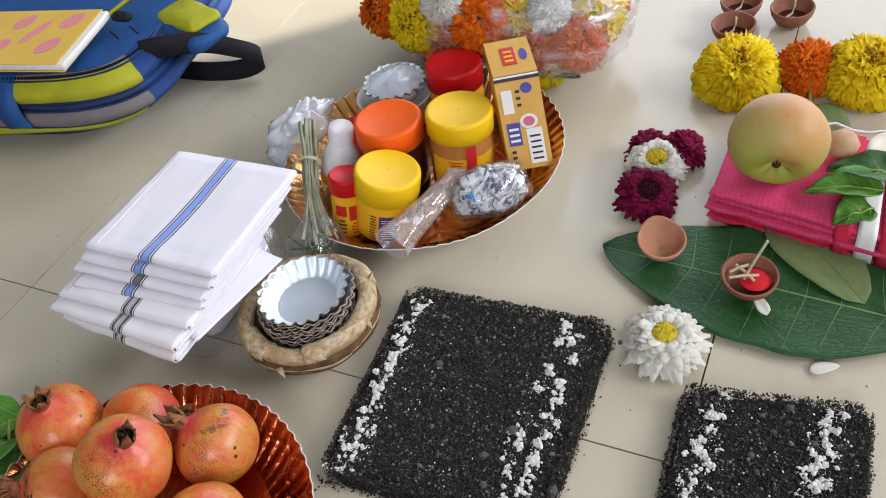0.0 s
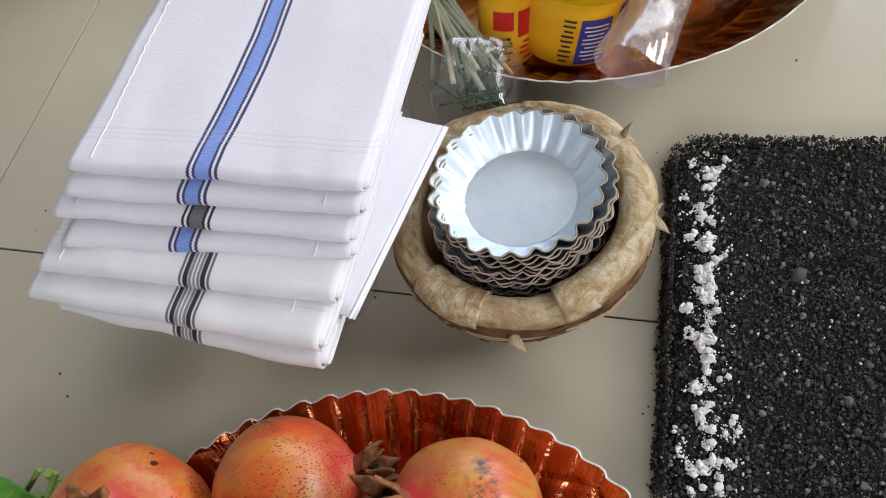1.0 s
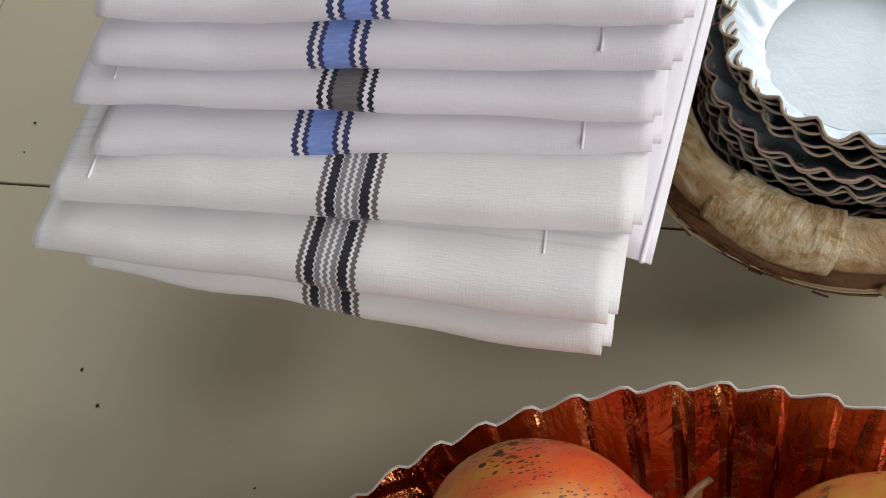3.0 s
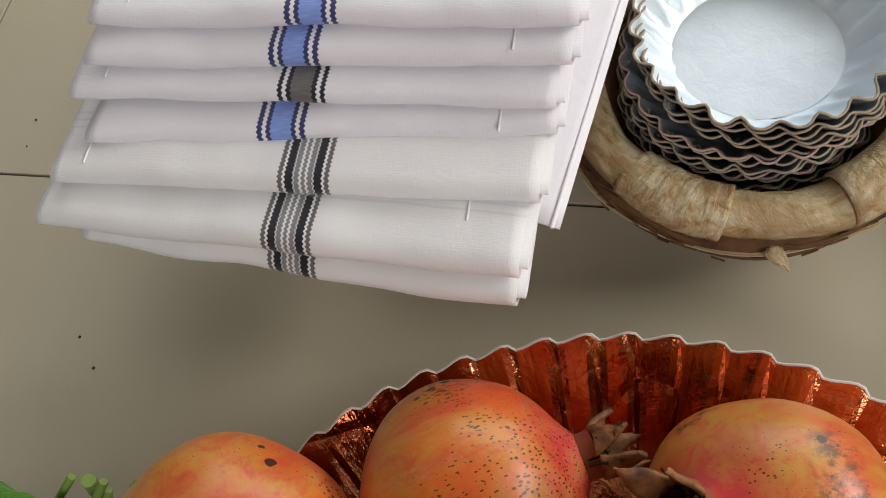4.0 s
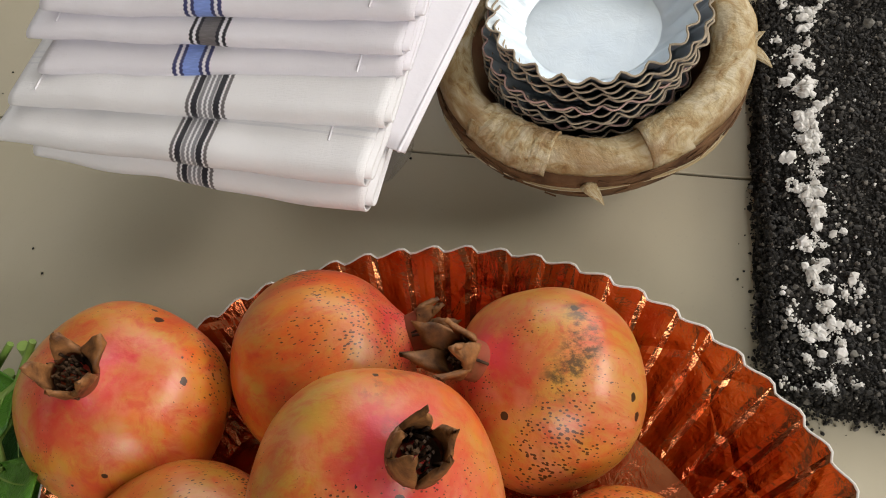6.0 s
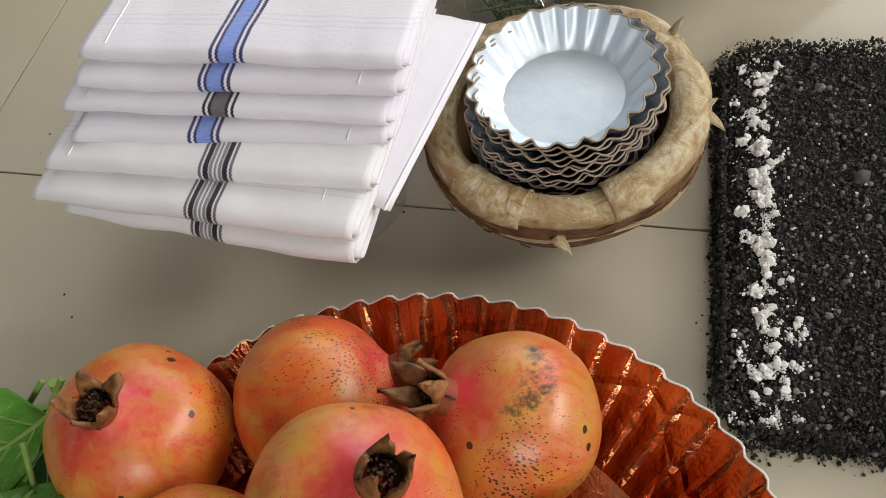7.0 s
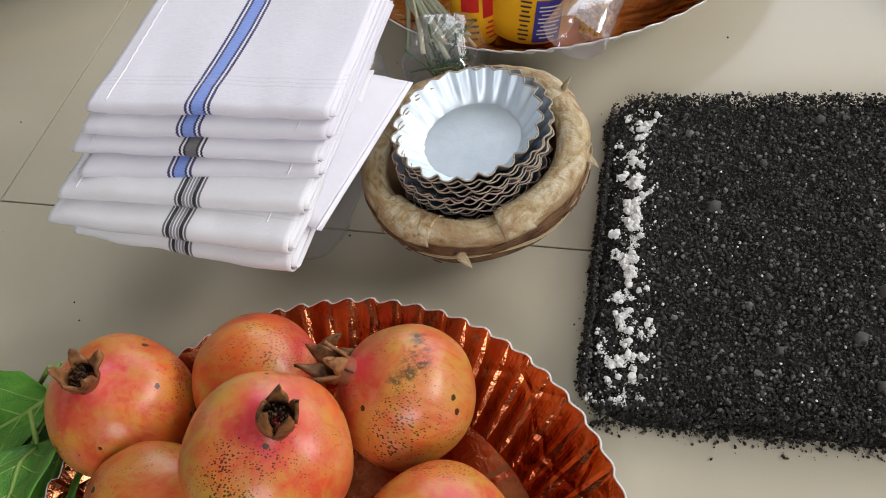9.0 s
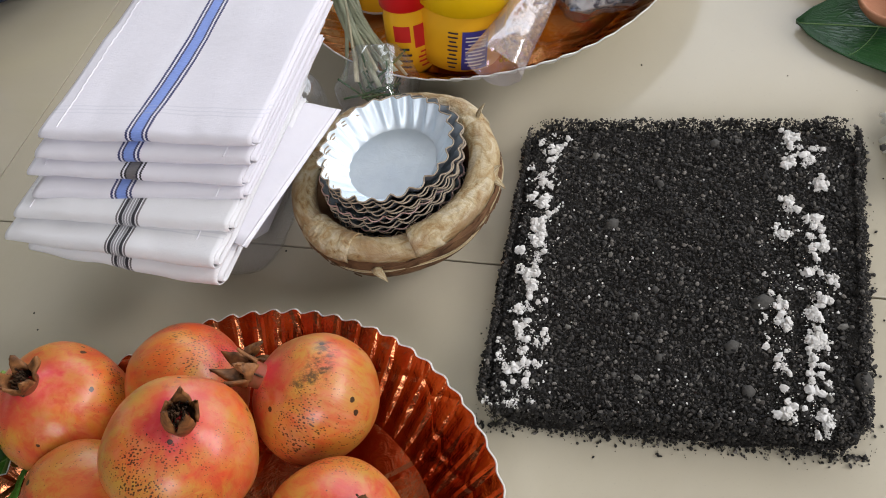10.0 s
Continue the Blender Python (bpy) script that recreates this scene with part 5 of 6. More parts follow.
def oval_face(o, u, v, cu, cv, ru, rv, lift=0.0004, n=24):
    nn = u.cross(v).normalized() * lift
    return Shape().poly([tuple(o + u * (cu + ru * math.cos(a)) + v * (cv + rv * math.sin(a)) + nn) for a in np.linspace(0, 2 * math.pi, n, endpoint=False)])


solid(part("panel", on_face(B, U, V, 0.10, 0.34, 0.60, 0.84), M_LABELWHITE, carton, smooth=False), 0.0004)
solid(part("panel", on_face(B, U, V, 0.10, 0.40, 0.26, 0.50), M_LABELBLUE, carton, smooth=False), 0.0004)
solid(part("panel", on_face(B, U, V, 0.52, 0.88, 0.05, 0.42), M_LABELWHITE, carton, smooth=False), 0.0004)
solid(part("emblem", oval_face(B, U, V, 0.62, 0.50, 0.20, 0.075), M_LABELWHITE, carton, smooth=False), 0.0004)
solid(part("emblem_ring", oval_face(B, U, V, 0.62, 0.50, 0.13, 0.05, 0.0008), M_PINKINK, carton, smooth=False), 0.0004)
solid(part("emblem", oval_face(B, U, V, 0.68, 0.84, 0.13, 0.055), M_LABELBLUE, carton, smooth=False), 0.0004)
for k in range(5):
    solid(part("print_line", on_face(B, U, V, 0.58, 0.82, 0.09 + 0.06 * k, 0.11 + 0.06 * k, 0.0009), M_INK, carton, smooth=False), 0.0002)
for k in range(3):
    solid(part("print_line", on_face(B, U, V, 0.14, 0.36, 0.30 + 0.06 * k, 0.325 + 0.06 * k, 0.0009), M_LABELWHITE, carton, smooth=False), 0.0002)
    solid(part("print_line", on_face(B, U, V, 0.42, 0.52, 0.66 + 0.07 * k, 0.69 + 0.07 * k), M_INK, carton, smooth=False), 0.0002)
    solid(part("print_line", on_face(B, U, V, 0.12, 0.22, 0.06 + 0.06 * k, 0.09 + 0.06 * k), M_INK, carton, smooth=False), 0.0002)
T = B + V
solid(part("panel", on_face(T, U, D, 0.30, 0.62, 0.25, 0.75), M_LABELRED, carton, smooth=False), 0.0004)
solid(part("emblem", oval_face(T, U, D, 0.80, 0.50, 0.09, 0.16), M_LABELBLUE, carton, smooth=False), 0.0004)
for k in range(3):
    solid(part("print_line", on_face(T, U, D, 0.36, 0.56, 0.32 + 0.13 * k, 0.38 + 0.13 * k, 0.0009), M_LABELYELLOW, carton, smooth=False), 0.0002)
solid(part("edge_band", on_face(B + V * 0.93, U, V * 0.06, 0.0, 1.0, 0.0, 1.0), M_INK, carton, smooth=False), 0.0004)
solid(part("edge_band", on_face(B + V * 0.965, U, V * 0.02, 0.0, 1.0, 0.0, 1.0, 0.0008), M_LABELWHITE, carton, smooth=False), 0.0003)
side = Shape().poly([tuple(p + (U.cross(V)).normalized() * 0.0 - U * 0.012) for p in (B + D * 0.08 + V * 0.06, B + D * 0.92 + V * 0.06, B + D * 0.92 + V * 0.94, B + D * 0.08 + V * 0.94)])
solid(part("side_panel", side, M_LABELYELLOW, carton, smooth=False), 0.0003)


def pouch(centre, size, turn, mat, label, seed, fill=None, amp=0.25, name="plastic_pouch", neck=None):
    """A crumpled film bag: a flattened, ragged blob, with what is in it."""
    ob = thing(name, (centre[0], centre[1], centre[2] - size[2] / 2), label, "plastic bag")
    c = Vector(centre)
    rot = Matrix.Rotation(radians(turn), 3, "Z")
    rows = []
    for i in range(25):
        a = math.pi * i / 24
        row = []
        for j in range(48):
            b = 2 * math.pi * j / 48
            p = Vector((math.sin(a) * math.cos(b), math.sin(a) * math.sin(b), math.cos(a)))
            k = 1 + amp * noise.noise(p * 2.2 + Vector((seed, 0, 0))) + amp * 0.7 * abs(noise.noise(p * 5 + Vector((0, seed, 0)))) - amp * 0.2
            q = rot @ Vector((p.x * size[0] / 2 * k, p.y * size[1] / 2 * k, p.z * size[2] / 2 * k)) + c
            row.append((q.x, q.y, max(q.z, c.z - size[2] / 2)))
        rows.append(row)
    part("film", Shape().grid(rows, close_v=True), mat, ob)
    if fill:
        rng = np.random.default_rng(int(seed * 7))
        cnt, lo, hi, fmat, fname, spread = fill
        d = rng.normal(size=(cnt, 3))
        d = d / np.linalg.norm(d, axis=1, keepdims=True) * rng.uniform(0, 1, (cnt, 1)) ** 0.4 * spread
        pts = [tuple(rot @ Vector((x * size[0] / 2, y * size[1] / 2, z * size[2] / 2)) + c) for x, y, z in d]
        sz = rng.uniform(lo, hi, cnt)
        pts = [(x, y, max(z, c.z - size[2] / 2 + s)) for (x, y, z), s in zip(pts, sz)]
        if fmat is M_WRAP:
            rows = [[tuple(c + (Vector(p) - c) * 0.86 + 0.0035 * noise.noise_vector(Vector(p) * 90)) for p in row] for row in rows]
            part(fname, Shape().grid([[(x, y, max(z, c.z - size[2] / 2 + 0.001)) for x, y, z in row] for row in rows], close_v=True), fmat, ob)
            return ob
        part(fname, crumbs(Shape(), np.array(pts), sz, rng, 0.75, 0.45), fmat, ob, smooth=False, kind="stuff")
    return ob


pouch((0.405, 0.178, 0.030), (0.072, 0.046, 0.044), 40, M_FILM, "clear bag of white and blue wrapped pieces", 2.2, (420, 0.0018, 0.0048, M_WRAP, "wrapped_sweet_bundle", 0.82))
# open ended film sleeve with seeds
sleeve = thing("seed_sleeve", (0.362, 0.120, 0.008), "pinkish film sleeve half full of golden seeds", "plastic bag")
ca, cb = Vector((0.3525, 0.1000, 0.034)), Vector((0.373, 0.190, 0.036))
rows = []
for i in range(16):
    s = i / 15
    c = ca.lerp(cb, s)
    wide = 0.0155 * (1 - 0.55 * s) + 0.001
    tall = 0.013 * (1 - 0.5 * s)
    rows.append([tuple(c + Vector((0.97 * wide * math.cos(b), -0.22 * wide * math.cos(b), tall * math.sin(b))) + 0.0022 * noise.noise_vector(Vector((s * 5, math.cos(b) * 1.4, math.sin(b) * 1.4)))) for b in np.linspace(0, 2 * math.pi, 32, endpoint=False)])
part("film", Shape().grid(rows, close_v=True), M_FILMPINK, sleeve)
rng = np.random.default_rng(31)
pts = []
for _ in range(420):
    s = rng.uniform(0.12, 0.95)
    c = ca.lerp(cb, s)
    wide, tall = 0.0095 * (1 - 0.45 * s), 0.0085 * (1 - 0.4 * s)
    a, q = rng.uniform(0, 2 * math.pi), rng.random() ** 0.5
    pts.append((c.x + 0.004 + wide * q * math.cos(a), c.y, c.z - 0.001 + tall * q * math.sin(a)))
part("seeds", crumbs(Shape(), np.array(pts), rng.uniform(0.0011, 0.0017, 420), rng, 0.2, 0.1), M_SEED, sleeve, kind="stuff")

# bundle of dry grass that hangs over the tray's rim
bundle = thing("grass_bundle", (0.262, 0.130, 0.004), "tied bundle of dried grey green grass blades", "grass bundle")
rng = np.random.default_rng(12)
for k in range(34):
    root = Vector((0.205 + rng.normal(0, 0.004), 0.216 + rng.normal(0, 0.004), 0.046 + rng.normal(0, 0.004)))
    midp = Vector((0.243 + rng.normal(0, 0.006), 0.150 + rng.normal(0, 0.005), 0.046 + rng.normal(0, 0.004)))
    end = Vector((0.278 + rng.normal(0, 0.010), 0.1 + rng.normal(0, 0.008), 0.027 + rng.uniform(-0.006, 0.008)))
    pts = [root.lerp(midp, s).lerp(midp.lerp(end, s), s) for s in np.linspace(0, 1, 9)]
    w = rng.uniform(0.0009, 0.0021)
    tw = Vector((0.8, 0.5, rng.uniform(-0.5, 0.5))).normalized() * w
    rows = [[tuple(p - tw * (1 - 0.3 * i / 8)), tuple(p + Vector((0, 0, 0.0006))), tuple(p + tw * (1 - 0.3 * i / 8))] for i, p in enumerate(pts)]
    solid(part("grass_blade", Shape().grid(rows), M_GRASS if k % 3 else M_STRAW, bundle), 0.0004)
for k in range(2):
    c = Vector((0.236, 0.163, 0.046))
    part("tie", Shape().tube([tuple(c + Vector((0.011 * math.cos(b), 0.006 * math.cos(b) + 0.002 * k, 0.009 * math.sin(b)))) for b in np.linspace(0, 2 * math.pi, 20, endpoint=False)], 0.0009, 5, close=True), M_STRAW, bundle)

pouch((0.182, 0.226, 0.028), (0.042, 0.086, 0.048), -12, M_FILMBLUE, "crumpled bluish clear plastic bag against the tray", 4.4, amp=0.35)
# bowl at the back of the tray with a film wrapped stack on it
back_bowl = thing("card_bowl", (0.262, 0.285, 0.004), "grey card bowl standing at the back of the tray", "bowl")
sh = Shape().lathe([(0.022, 0.0), (0.030, 0.004), (0.036, 0.030), (0.038, 0.034), (0.036, 0.034), (0.033, 0.028), (0.026, 0.006), (0.001, 0.004)], (0.262, 0.285, 0.0042), steps=60, wobble=0.0008, caps=(True, False))
part("wall", sh, M_CARDWHITE, back_bowl)
foil_bowl((0.264, 0.287, 0.034), 0.030, 0.020, 0.018, 20, 0.4, [M_SILVER, M_BOWLOUT, M_CARD], "silver fluted bowl wrapped in clear film")
pouch((0.264, 0.287, 0.046), (0.060, 0.060, 0.024), 0, M_FILMBLUE, "clear film stretched over the silver bowl", 9.1, amp=0.12)

# ---- flowers ----


def ray_petals(shape, centre, axis, r0, r1, count, width, lift, rng, curl=0.3, slot=0, jitter=0.15, seg=4, frill=0.0):
    """A ring of petals round an axis; frill widens and crinkles their ends."""
    turn = Vector(axis).to_track_quat("Z", "Y").to_matrix()
    c = Vector(centre)
    cols = (-0.5, -0.25, 0.0, 0.25, 0.5) if frill else (-0.5, 0.0, 0.5)
    for k in range(count):
        a = 2 * math.pi * (k + rng.uniform(-0.35, 0.35)) / count
        rr = r1 * (1 + rng.uniform(-jitter, jitter))
        l0 = lift * (1 + rng.uniform(-0.4, 0.4))
        d, s = Vector((math.cos(a), math.sin(a), 0)), Vector((-math.sin(a), math.cos(a), 0))
        rows = []
        tip, tilt, ph = rng.uniform(-0.4, 0.4), rng.uniform(-0.6, 0.6), rng.uniform(0, 6.3)
        for i in range(seg + 1):
            t = i / seg
            if frill:
                w = width * (0.35 + 0.95 * t)
            else:
                w = width * (0.45 + 0.75 * math.sin(math.pi * (0.12 + 0.78 * t))) * (1 if i < seg else 0.55)
            base = d * (r0 + (rr - r0) * t) + Vector((0, 0, l0 * (rr - r0) * t - curl * (rr - r0) * t * t))
            row = []
            for n, q in enumerate(cols):
                z = 0.5 * w * q * q + tilt * w * q * t + frill * t * t * math.sin(ph + n * 2.4)
                back = frill * 0.9 * t * t * math.sin(ph * 2 + n * 2.9) if frill else 0.0
                row.append(tuple(turn @ (base + d * back + s * (w * q + tip * width * t * t) + Vector((0, 0, z))) + c))
            rows.append(row)
        shape.grid(rows, slot=slot)
    return shape


def chrysanthemum(centre, r, axis, mat, centre_mat, label, seed, layers=4, centre_r=0.3, group=""):
    rng = np.random.default_rng(seed)
    ob = thing("chrysanthemum", (centre[0], centre[1], 0.001), label, "flower", group)
    c, ax = Vector(centre), Vector(axis).normalized()
    sh = Shape()
    for k in range(layers):
        f = 1 - 0.52 * k / layers
        ray_petals(sh, c + ax * (0.0018 * k), axis, r * centre_r * 0.85, r * f, int(36 - 2 * k), r * 0.215, 0.05 + 0.085 * k, rng, 0.26)
    solid(part("petals", sh, mat, ob), 0.0003)
    fl = Shape()
    n = 260
    t = rng.uniform(0, 1, n) ** 0.5
    a = rng.uniform(0, 2 * math.pi, n)
    turn = ax.to_track_quat("Z", "Y").to_matrix()
    pts = [tuple(turn @ Vector((r * centre_r * q * math.cos(b), r * centre_r * q * math.sin(b), 0.20 * r * math.sqrt(max(0, 1.05 - q * q)) + 0.0070)) + c) for q, b in zip(t, a)]
    part("florets", crumbs(fl, np.array(pts), rng.uniform(r * 0.035, r * 0.07, n), rng, 0.3, 0.15), centre_mat, ob, kind="stuff")
    return ob


def marigold_shape(centre, r, axis, seed, flat=0.7, dense=1.0):
    rng = np.random.default_rng(seed)
    sh = Shape()
    c, ax = Vector(centre), Vector(axis).normalized()
    for k in range(13):
        f = k / 12
        elev = radians(-14 + 98 * f)
        out = r * math.cos(elev) * (1 - 0.05 * f)
        ray_petals(sh, c + ax * (r * flat * (math.sin(elev) * 0.72)), axis, out * 0.5, out * 0.98 + 0.0020, max(7, int((44 - 32 * f) * dense)), r * 0.205, 0.12 + 1.0 * f, rng, 0.5, jitter=0.08, seg=3, frill=0.0021)
    return sh


def marigold(centre, r, axis, mat, label, seed, core=None, stem=None):
    ob = thing("marigold", (centre[0], centre[1], 0.001), label, "flower", "row of marigolds")
    solid(part("petals", marigold_shape(centre, r, axis, seed), mat, ob), 0.00025)
    if core:
        rng = np.random.default_rng(seed + 1)
        ax = Vector(axis).normalized()
        c = Vector(centre) + ax * r * 0.5
        pts = [tuple(c + Vector(rng.normal(0, r * 0.13, 3)) + ax * 0.002) for _ in range(60)]
        part("centre", crumbs(Shape(), np.array(pts), rng.uniform(0.0008, 0.0016, 60), rng), core, ob, kind="stuff")
    part("calyx", Shape().lathe([(r * 0.12, -r * 0.1), (r * 0.3, 0.0), (r * 0.45, r * 0.2)], tuple(Vector(centre) - Vector(axis).normalized() * r * 0.25), axis, 16), M_STALK, ob)
    if stem:
        part("stem", Shape().tube(stem, 0.0016, 7, taper=0.8), M_STALK, ob)
    return ob


MUMS = "flowers on the floor"
chrysanthemum((0.5725, 0.080, 0.011), 0.0280, (0.05, -0.10, 1), M_WHITEP, M_YCENTRE, "white chrysanthemum with a yellow centre beside the soil", 1, 7, 0.32, MUMS)
chrysanthemum((0.5255, 0.216, 0.012), 0.0255, (0.25, -0.35, 1), M_MAROON, M_MAROONC, "dark maroon chrysanthemum with a near black centre", 2, 7, 0.40, MUMS)
chrysanthemum((0.524, 0.252, 0.013), 0.0250, (0.1, -0.25, 1), M_WHITEP, M_YCENTRE, "small white chrysanthemum with a wide yellow centre", 3, 7, 0.40, MUMS)
chrysanthemum((0.514, 0.272, 0.011), 0.0210, (-0.2, 0.2, 1), M_MAROON, M_MAROON, "maroon chrysanthemum lying face down", 4, 7, 0.3, MUMS)
chrysanthemum((0.541, 0.275, 0.011), 0.0205, (0.4, 0.1, 1), M_MAROON, M_MAROON, "maroon chrysanthemum leaning on the white one", 5, 7, 0.3, MUMS)
marigold((0.566, 0.377, 0.018), 0.0355, (0.1, -0.25, 1), M_YELLOW, "large ruffled yellow marigold head", 10, M_BROWNC)
marigold((0.6225, 0.392, 0.018), 0.0250, (0.1, -0.25, 1), M_ORANGE, "deep orange marigold head with a green stem", 11, None, [(0.627, 0.370, 0.010), (0.630, 0.350, 0.006), (0.633, 0.325, 0.004)])
marigold((0.668, 0.388, 0.018), 0.0330, (0.05, -0.25, 1), M_YELLOW, "ruffled yellow marigold head with a dark centre", 12, M_BROWNC)

# ---- clay lamps ----


def clay_lamp(centre, r, h, mat, label, tilt=(0, 0, 1), pinch=0.0):
    ob = thing("clay_lamp", (centre[0], centre[1], centre[2]), label, "clay lamp", "small clay lamps")
    m = Matrix.Translation(centre) @ Vector(tilt).to_track_quat("Z", "Y").to_matrix().to_4x4()
    prof = [(0.001, 0.0), (r * 0.45, 0.0004), (r * 0.72, h * 0.22), (r * 0.93, h * 0.62), (r, h * 0.95), (r * 0.97, h), (r * 0.90, h * 0.97), (r * 0.80, h * 0.62), (r * 0.55, h * 0.28), (0.0008, h * 0.18)]
    sh = Shape().lathe(prof, steps=56, wobble=0.0006, seed=centre[0] * 90)
    if pinch:
        sh.v = [(x, y * (1 + pinch * max(0, y / r - 0.6)), z) for x, y, z in sh.v]
    part("bowl", moved(sh, m), mat, ob)
    return ob


clay_lamp((0.5490, 0.1665, 0.006), 0.0178, 0.0150, M_CLAY, "empty light terracotta lamp on the big leaf", (0.1, -0.2, 1), 0.5)
lamp = clay_lamp((0.6155, 0.1435, 0.006), 0.0190, 0.016, M_CLAYDARK, "terracotta lamp with red powder and twigs", (0.05, -0.1, 1))
part("red_powder", Shape().lathe([(0.0105, 0.0108), (0.008, 0.0122), (0.004, 0.0128), (0.0004, 0.0128)], (0.6205, 0.1425, 0.006), steps=24, wobble=0.0006), M_KUMKUM, lamp)
for a, b in (((0.613, 0.140, 0.018), (0.624, 0.152, 0.046)), ((0.604, 0.136, 0.021), (0.622, 0.143, 0.021)), ((0.606, 0.148, 0.022), (0.620, 0.138, 0.020)), ((0.603, 0.142, 0.020), (0.614, 0.150, 0.022))):
    part("twig", Shape().tube([a, tuple((Vector(a) + Vector(b)) / 2 + Vector((0, 0, 0.001))), b], 0.0011, 6), M_STRAW, lamp)
for x, y, r in ((0.548, 0.4545, 0.0205), (0.5475, 0.496, 0.020), (0.596, 0.487, 0.020)):
    lamp = clay_lamp((x, y, 0.0005), r, 0.019, M_CLAYDARK, "dark terracotta lamp with a cotton wick", (0, -0.05, 1))
    part("oil_dregs", Shape().lathe([(r * 0.62, 0.0075), (0.0006, 0.0078)], (x, y, 0.0005), steps=24), M_HONEY, lamp)
    part("wick", Shape().tube([(x - 0.004, y - 0.006, 0.010), (x, y, 0.011), (x + 0.001, y + 0.003, 0.016), (x + 0.001, y + 0.004, 0.023)], 0.0012, 6), M_STRAW, lamp)

# ---- big leaf with lamps, and what lies round it ----
rows = []
A, Bz = Vector((0.7320, 0.139, 0.004)), Vector((0.512, 0.158, 0.003))
d = Bz - A
side = Vector((-d.y, d.x, 0)).normalized()
for i in range(41):
    s = i / 40
    half = 0.0545 * math.sin(math.pi * min(1.0, s ** 0.98)) ** 0.68 + 0.0006
    c = A + d * s
    row = []
    for j in range(25):
        w = 2 * j / 24 - 1
        z = 0.0022 + 0.0045 * abs(w) ** 1.3 * (0.6 + 0.5 * noise.noise(Vector((s * 6, w * 2, 2)))) + 0.0012 * math.sin(s * 26 + abs(w) * 5) * abs(w) * (1 - abs(w))
        p = c + side * half * w * (1 + 0.05 * noise.noise(Vector((s * 9, (w > 0) * 3.0, 1)))) - d.normalized() * 0.014 * abs(w) * math.sin(math.pi * s)
        row.append((p.x, p.y, max(z, 0.0012)))
    rows.append(row)
leaf("teak_leaf", rows, M_BIGLEAF, M_VEIN, "large dark green teak leaf lying flat on the tiles", "leaf", veins=8, vr=0.0007)
leaf("mango_leaf", blade((0.628, 0.222, 0.004), (0.690, 0.150, 0.003), 0.060, 0.03, 0.08, wave=0.001, seed=3.0), M_OLIVE, M_VEIN, "dull olive leaf under the folded red cloth", "leaf", veins=6, vr=0.0006)
leaf("mango_leaf", blade((0.630, 0.355, 0.006), (0.662, 0.300, 0.004), 0.040, 0.05, 0.1, wave=0.001, seed=7.0), M_OLIVE, M_VEIN, "pale olive leaf behind the apple", "leaf", veins=5, vr=0.0006)


def loose_petal(x, y, ang, ln, label, z=0.0012, mat=M_WHITEP):
    a = Vector((x, y, z))
    dd = Vector((math.cos(ang), math.sin(ang), 0))
    r = blade(tuple(a - dd * ln / 2), tuple(a + dd * ln / 2 + Vector((0, 0, 0.001))), ln * 0.5, 0.06, 0.3, n=8, k=5)
    return tagged(solid(part("petal", Shape().grid(r), mat, origin=(x, y, z)), 0.0005), label, "petal")


loose_petal(0.672, 0.091, 0.5, 0.019, "single white petal fallen on the tiles")
loose_petal(0.667, 0.204, -0.4, 0.019, "white petal on the olive leaf", 0.006)
loose_petal(0.6265, 0.129, 2.2, 0.019, "narrow white petal on the teak leaf", 0.007)
loose_petal(0.712, 0.148, 2.0, 0.018, "white petal at the edge of the teak leaf", 0.009)

# folded checked cloth
cloth = thing("checked_cloth", (0.635, 0.245, 0.0), "folded pink and red checked cotton cloth under an apple", "cloth")
for k in range(5):
    z = 0.0012 + 0.0056 * k
    rows = []
    off = 0.0025 * math.sin(k * 2.3)
    for i in range(29):
        s = i / 28
        row = []
        for a in np.linspace(0, 2 * math.pi, 28, endpoint=False):
            q = lambda v: math.copysign(abs(v) ** 0.22, v)
            y = 0.252 + off + 0.050 * q(math.cos(a)) - 0.030 * (s - 0.2)
            zz = z + 0.0027 + 0.0027 * q(math.sin(a)) * (1 if 0 < i < 28 else 0.3)
            x = 0.579 + 0.16 * s + off * 0.6 + 0.004 * math.cos(a)
            n3 = noise.noise_vector(Vector((x * 60, y * 60, k * 2.0)))
            row.append((x, y + 0.0014 * n3.x, zz + 0.0013 * n3.z))
        rows.append(row)
    part("fold", Shape().grid(rows, close_v=True).poly(rows[0]).poly(rows[-1]), M_PINKCLOTH if k > 1 else M_REDCLOTH, cloth)
for x0, x1, mat, nm in ((0.664, 0.674, M_REDCLOTH, "red_check"), (0.678, 0.690, M_LABELWHITE, "white_check"), (0.692, 0.706, M_REDCLOTH, "red_check"), (0.708, 0.722, M_LABELWHITE, "white_check")):
    rows = [[(x, 0.252 - 0.030 * ((x - 0.579) / 0.16 - 0.2) + yy, zz) for x in np.linspace(x0, x1, 5)] for yy, zz in [(0.05, 0.0305), (0.0, 0.0308), (-0.045, 0.0304), (-0.0515, 0.028), (-0.0525, 0.016), (-0.0518, 0.004)]]
    solid(part(nm, Shape().grid(rows), mat, cloth), 0.0006)

apple = thing("apple", (0.617, 0.232, 0.030), "large blushed green apple lying on the cloth", "apple")
R = 0.0345
m = Matrix.Translation((0.6160, 0.2380, 0.030 + R * 0.93)) @ Vector((0.10, -0.80, -0.28)).to_track_quat("Z", "Y").to_matrix().to_4x4()
rows = []
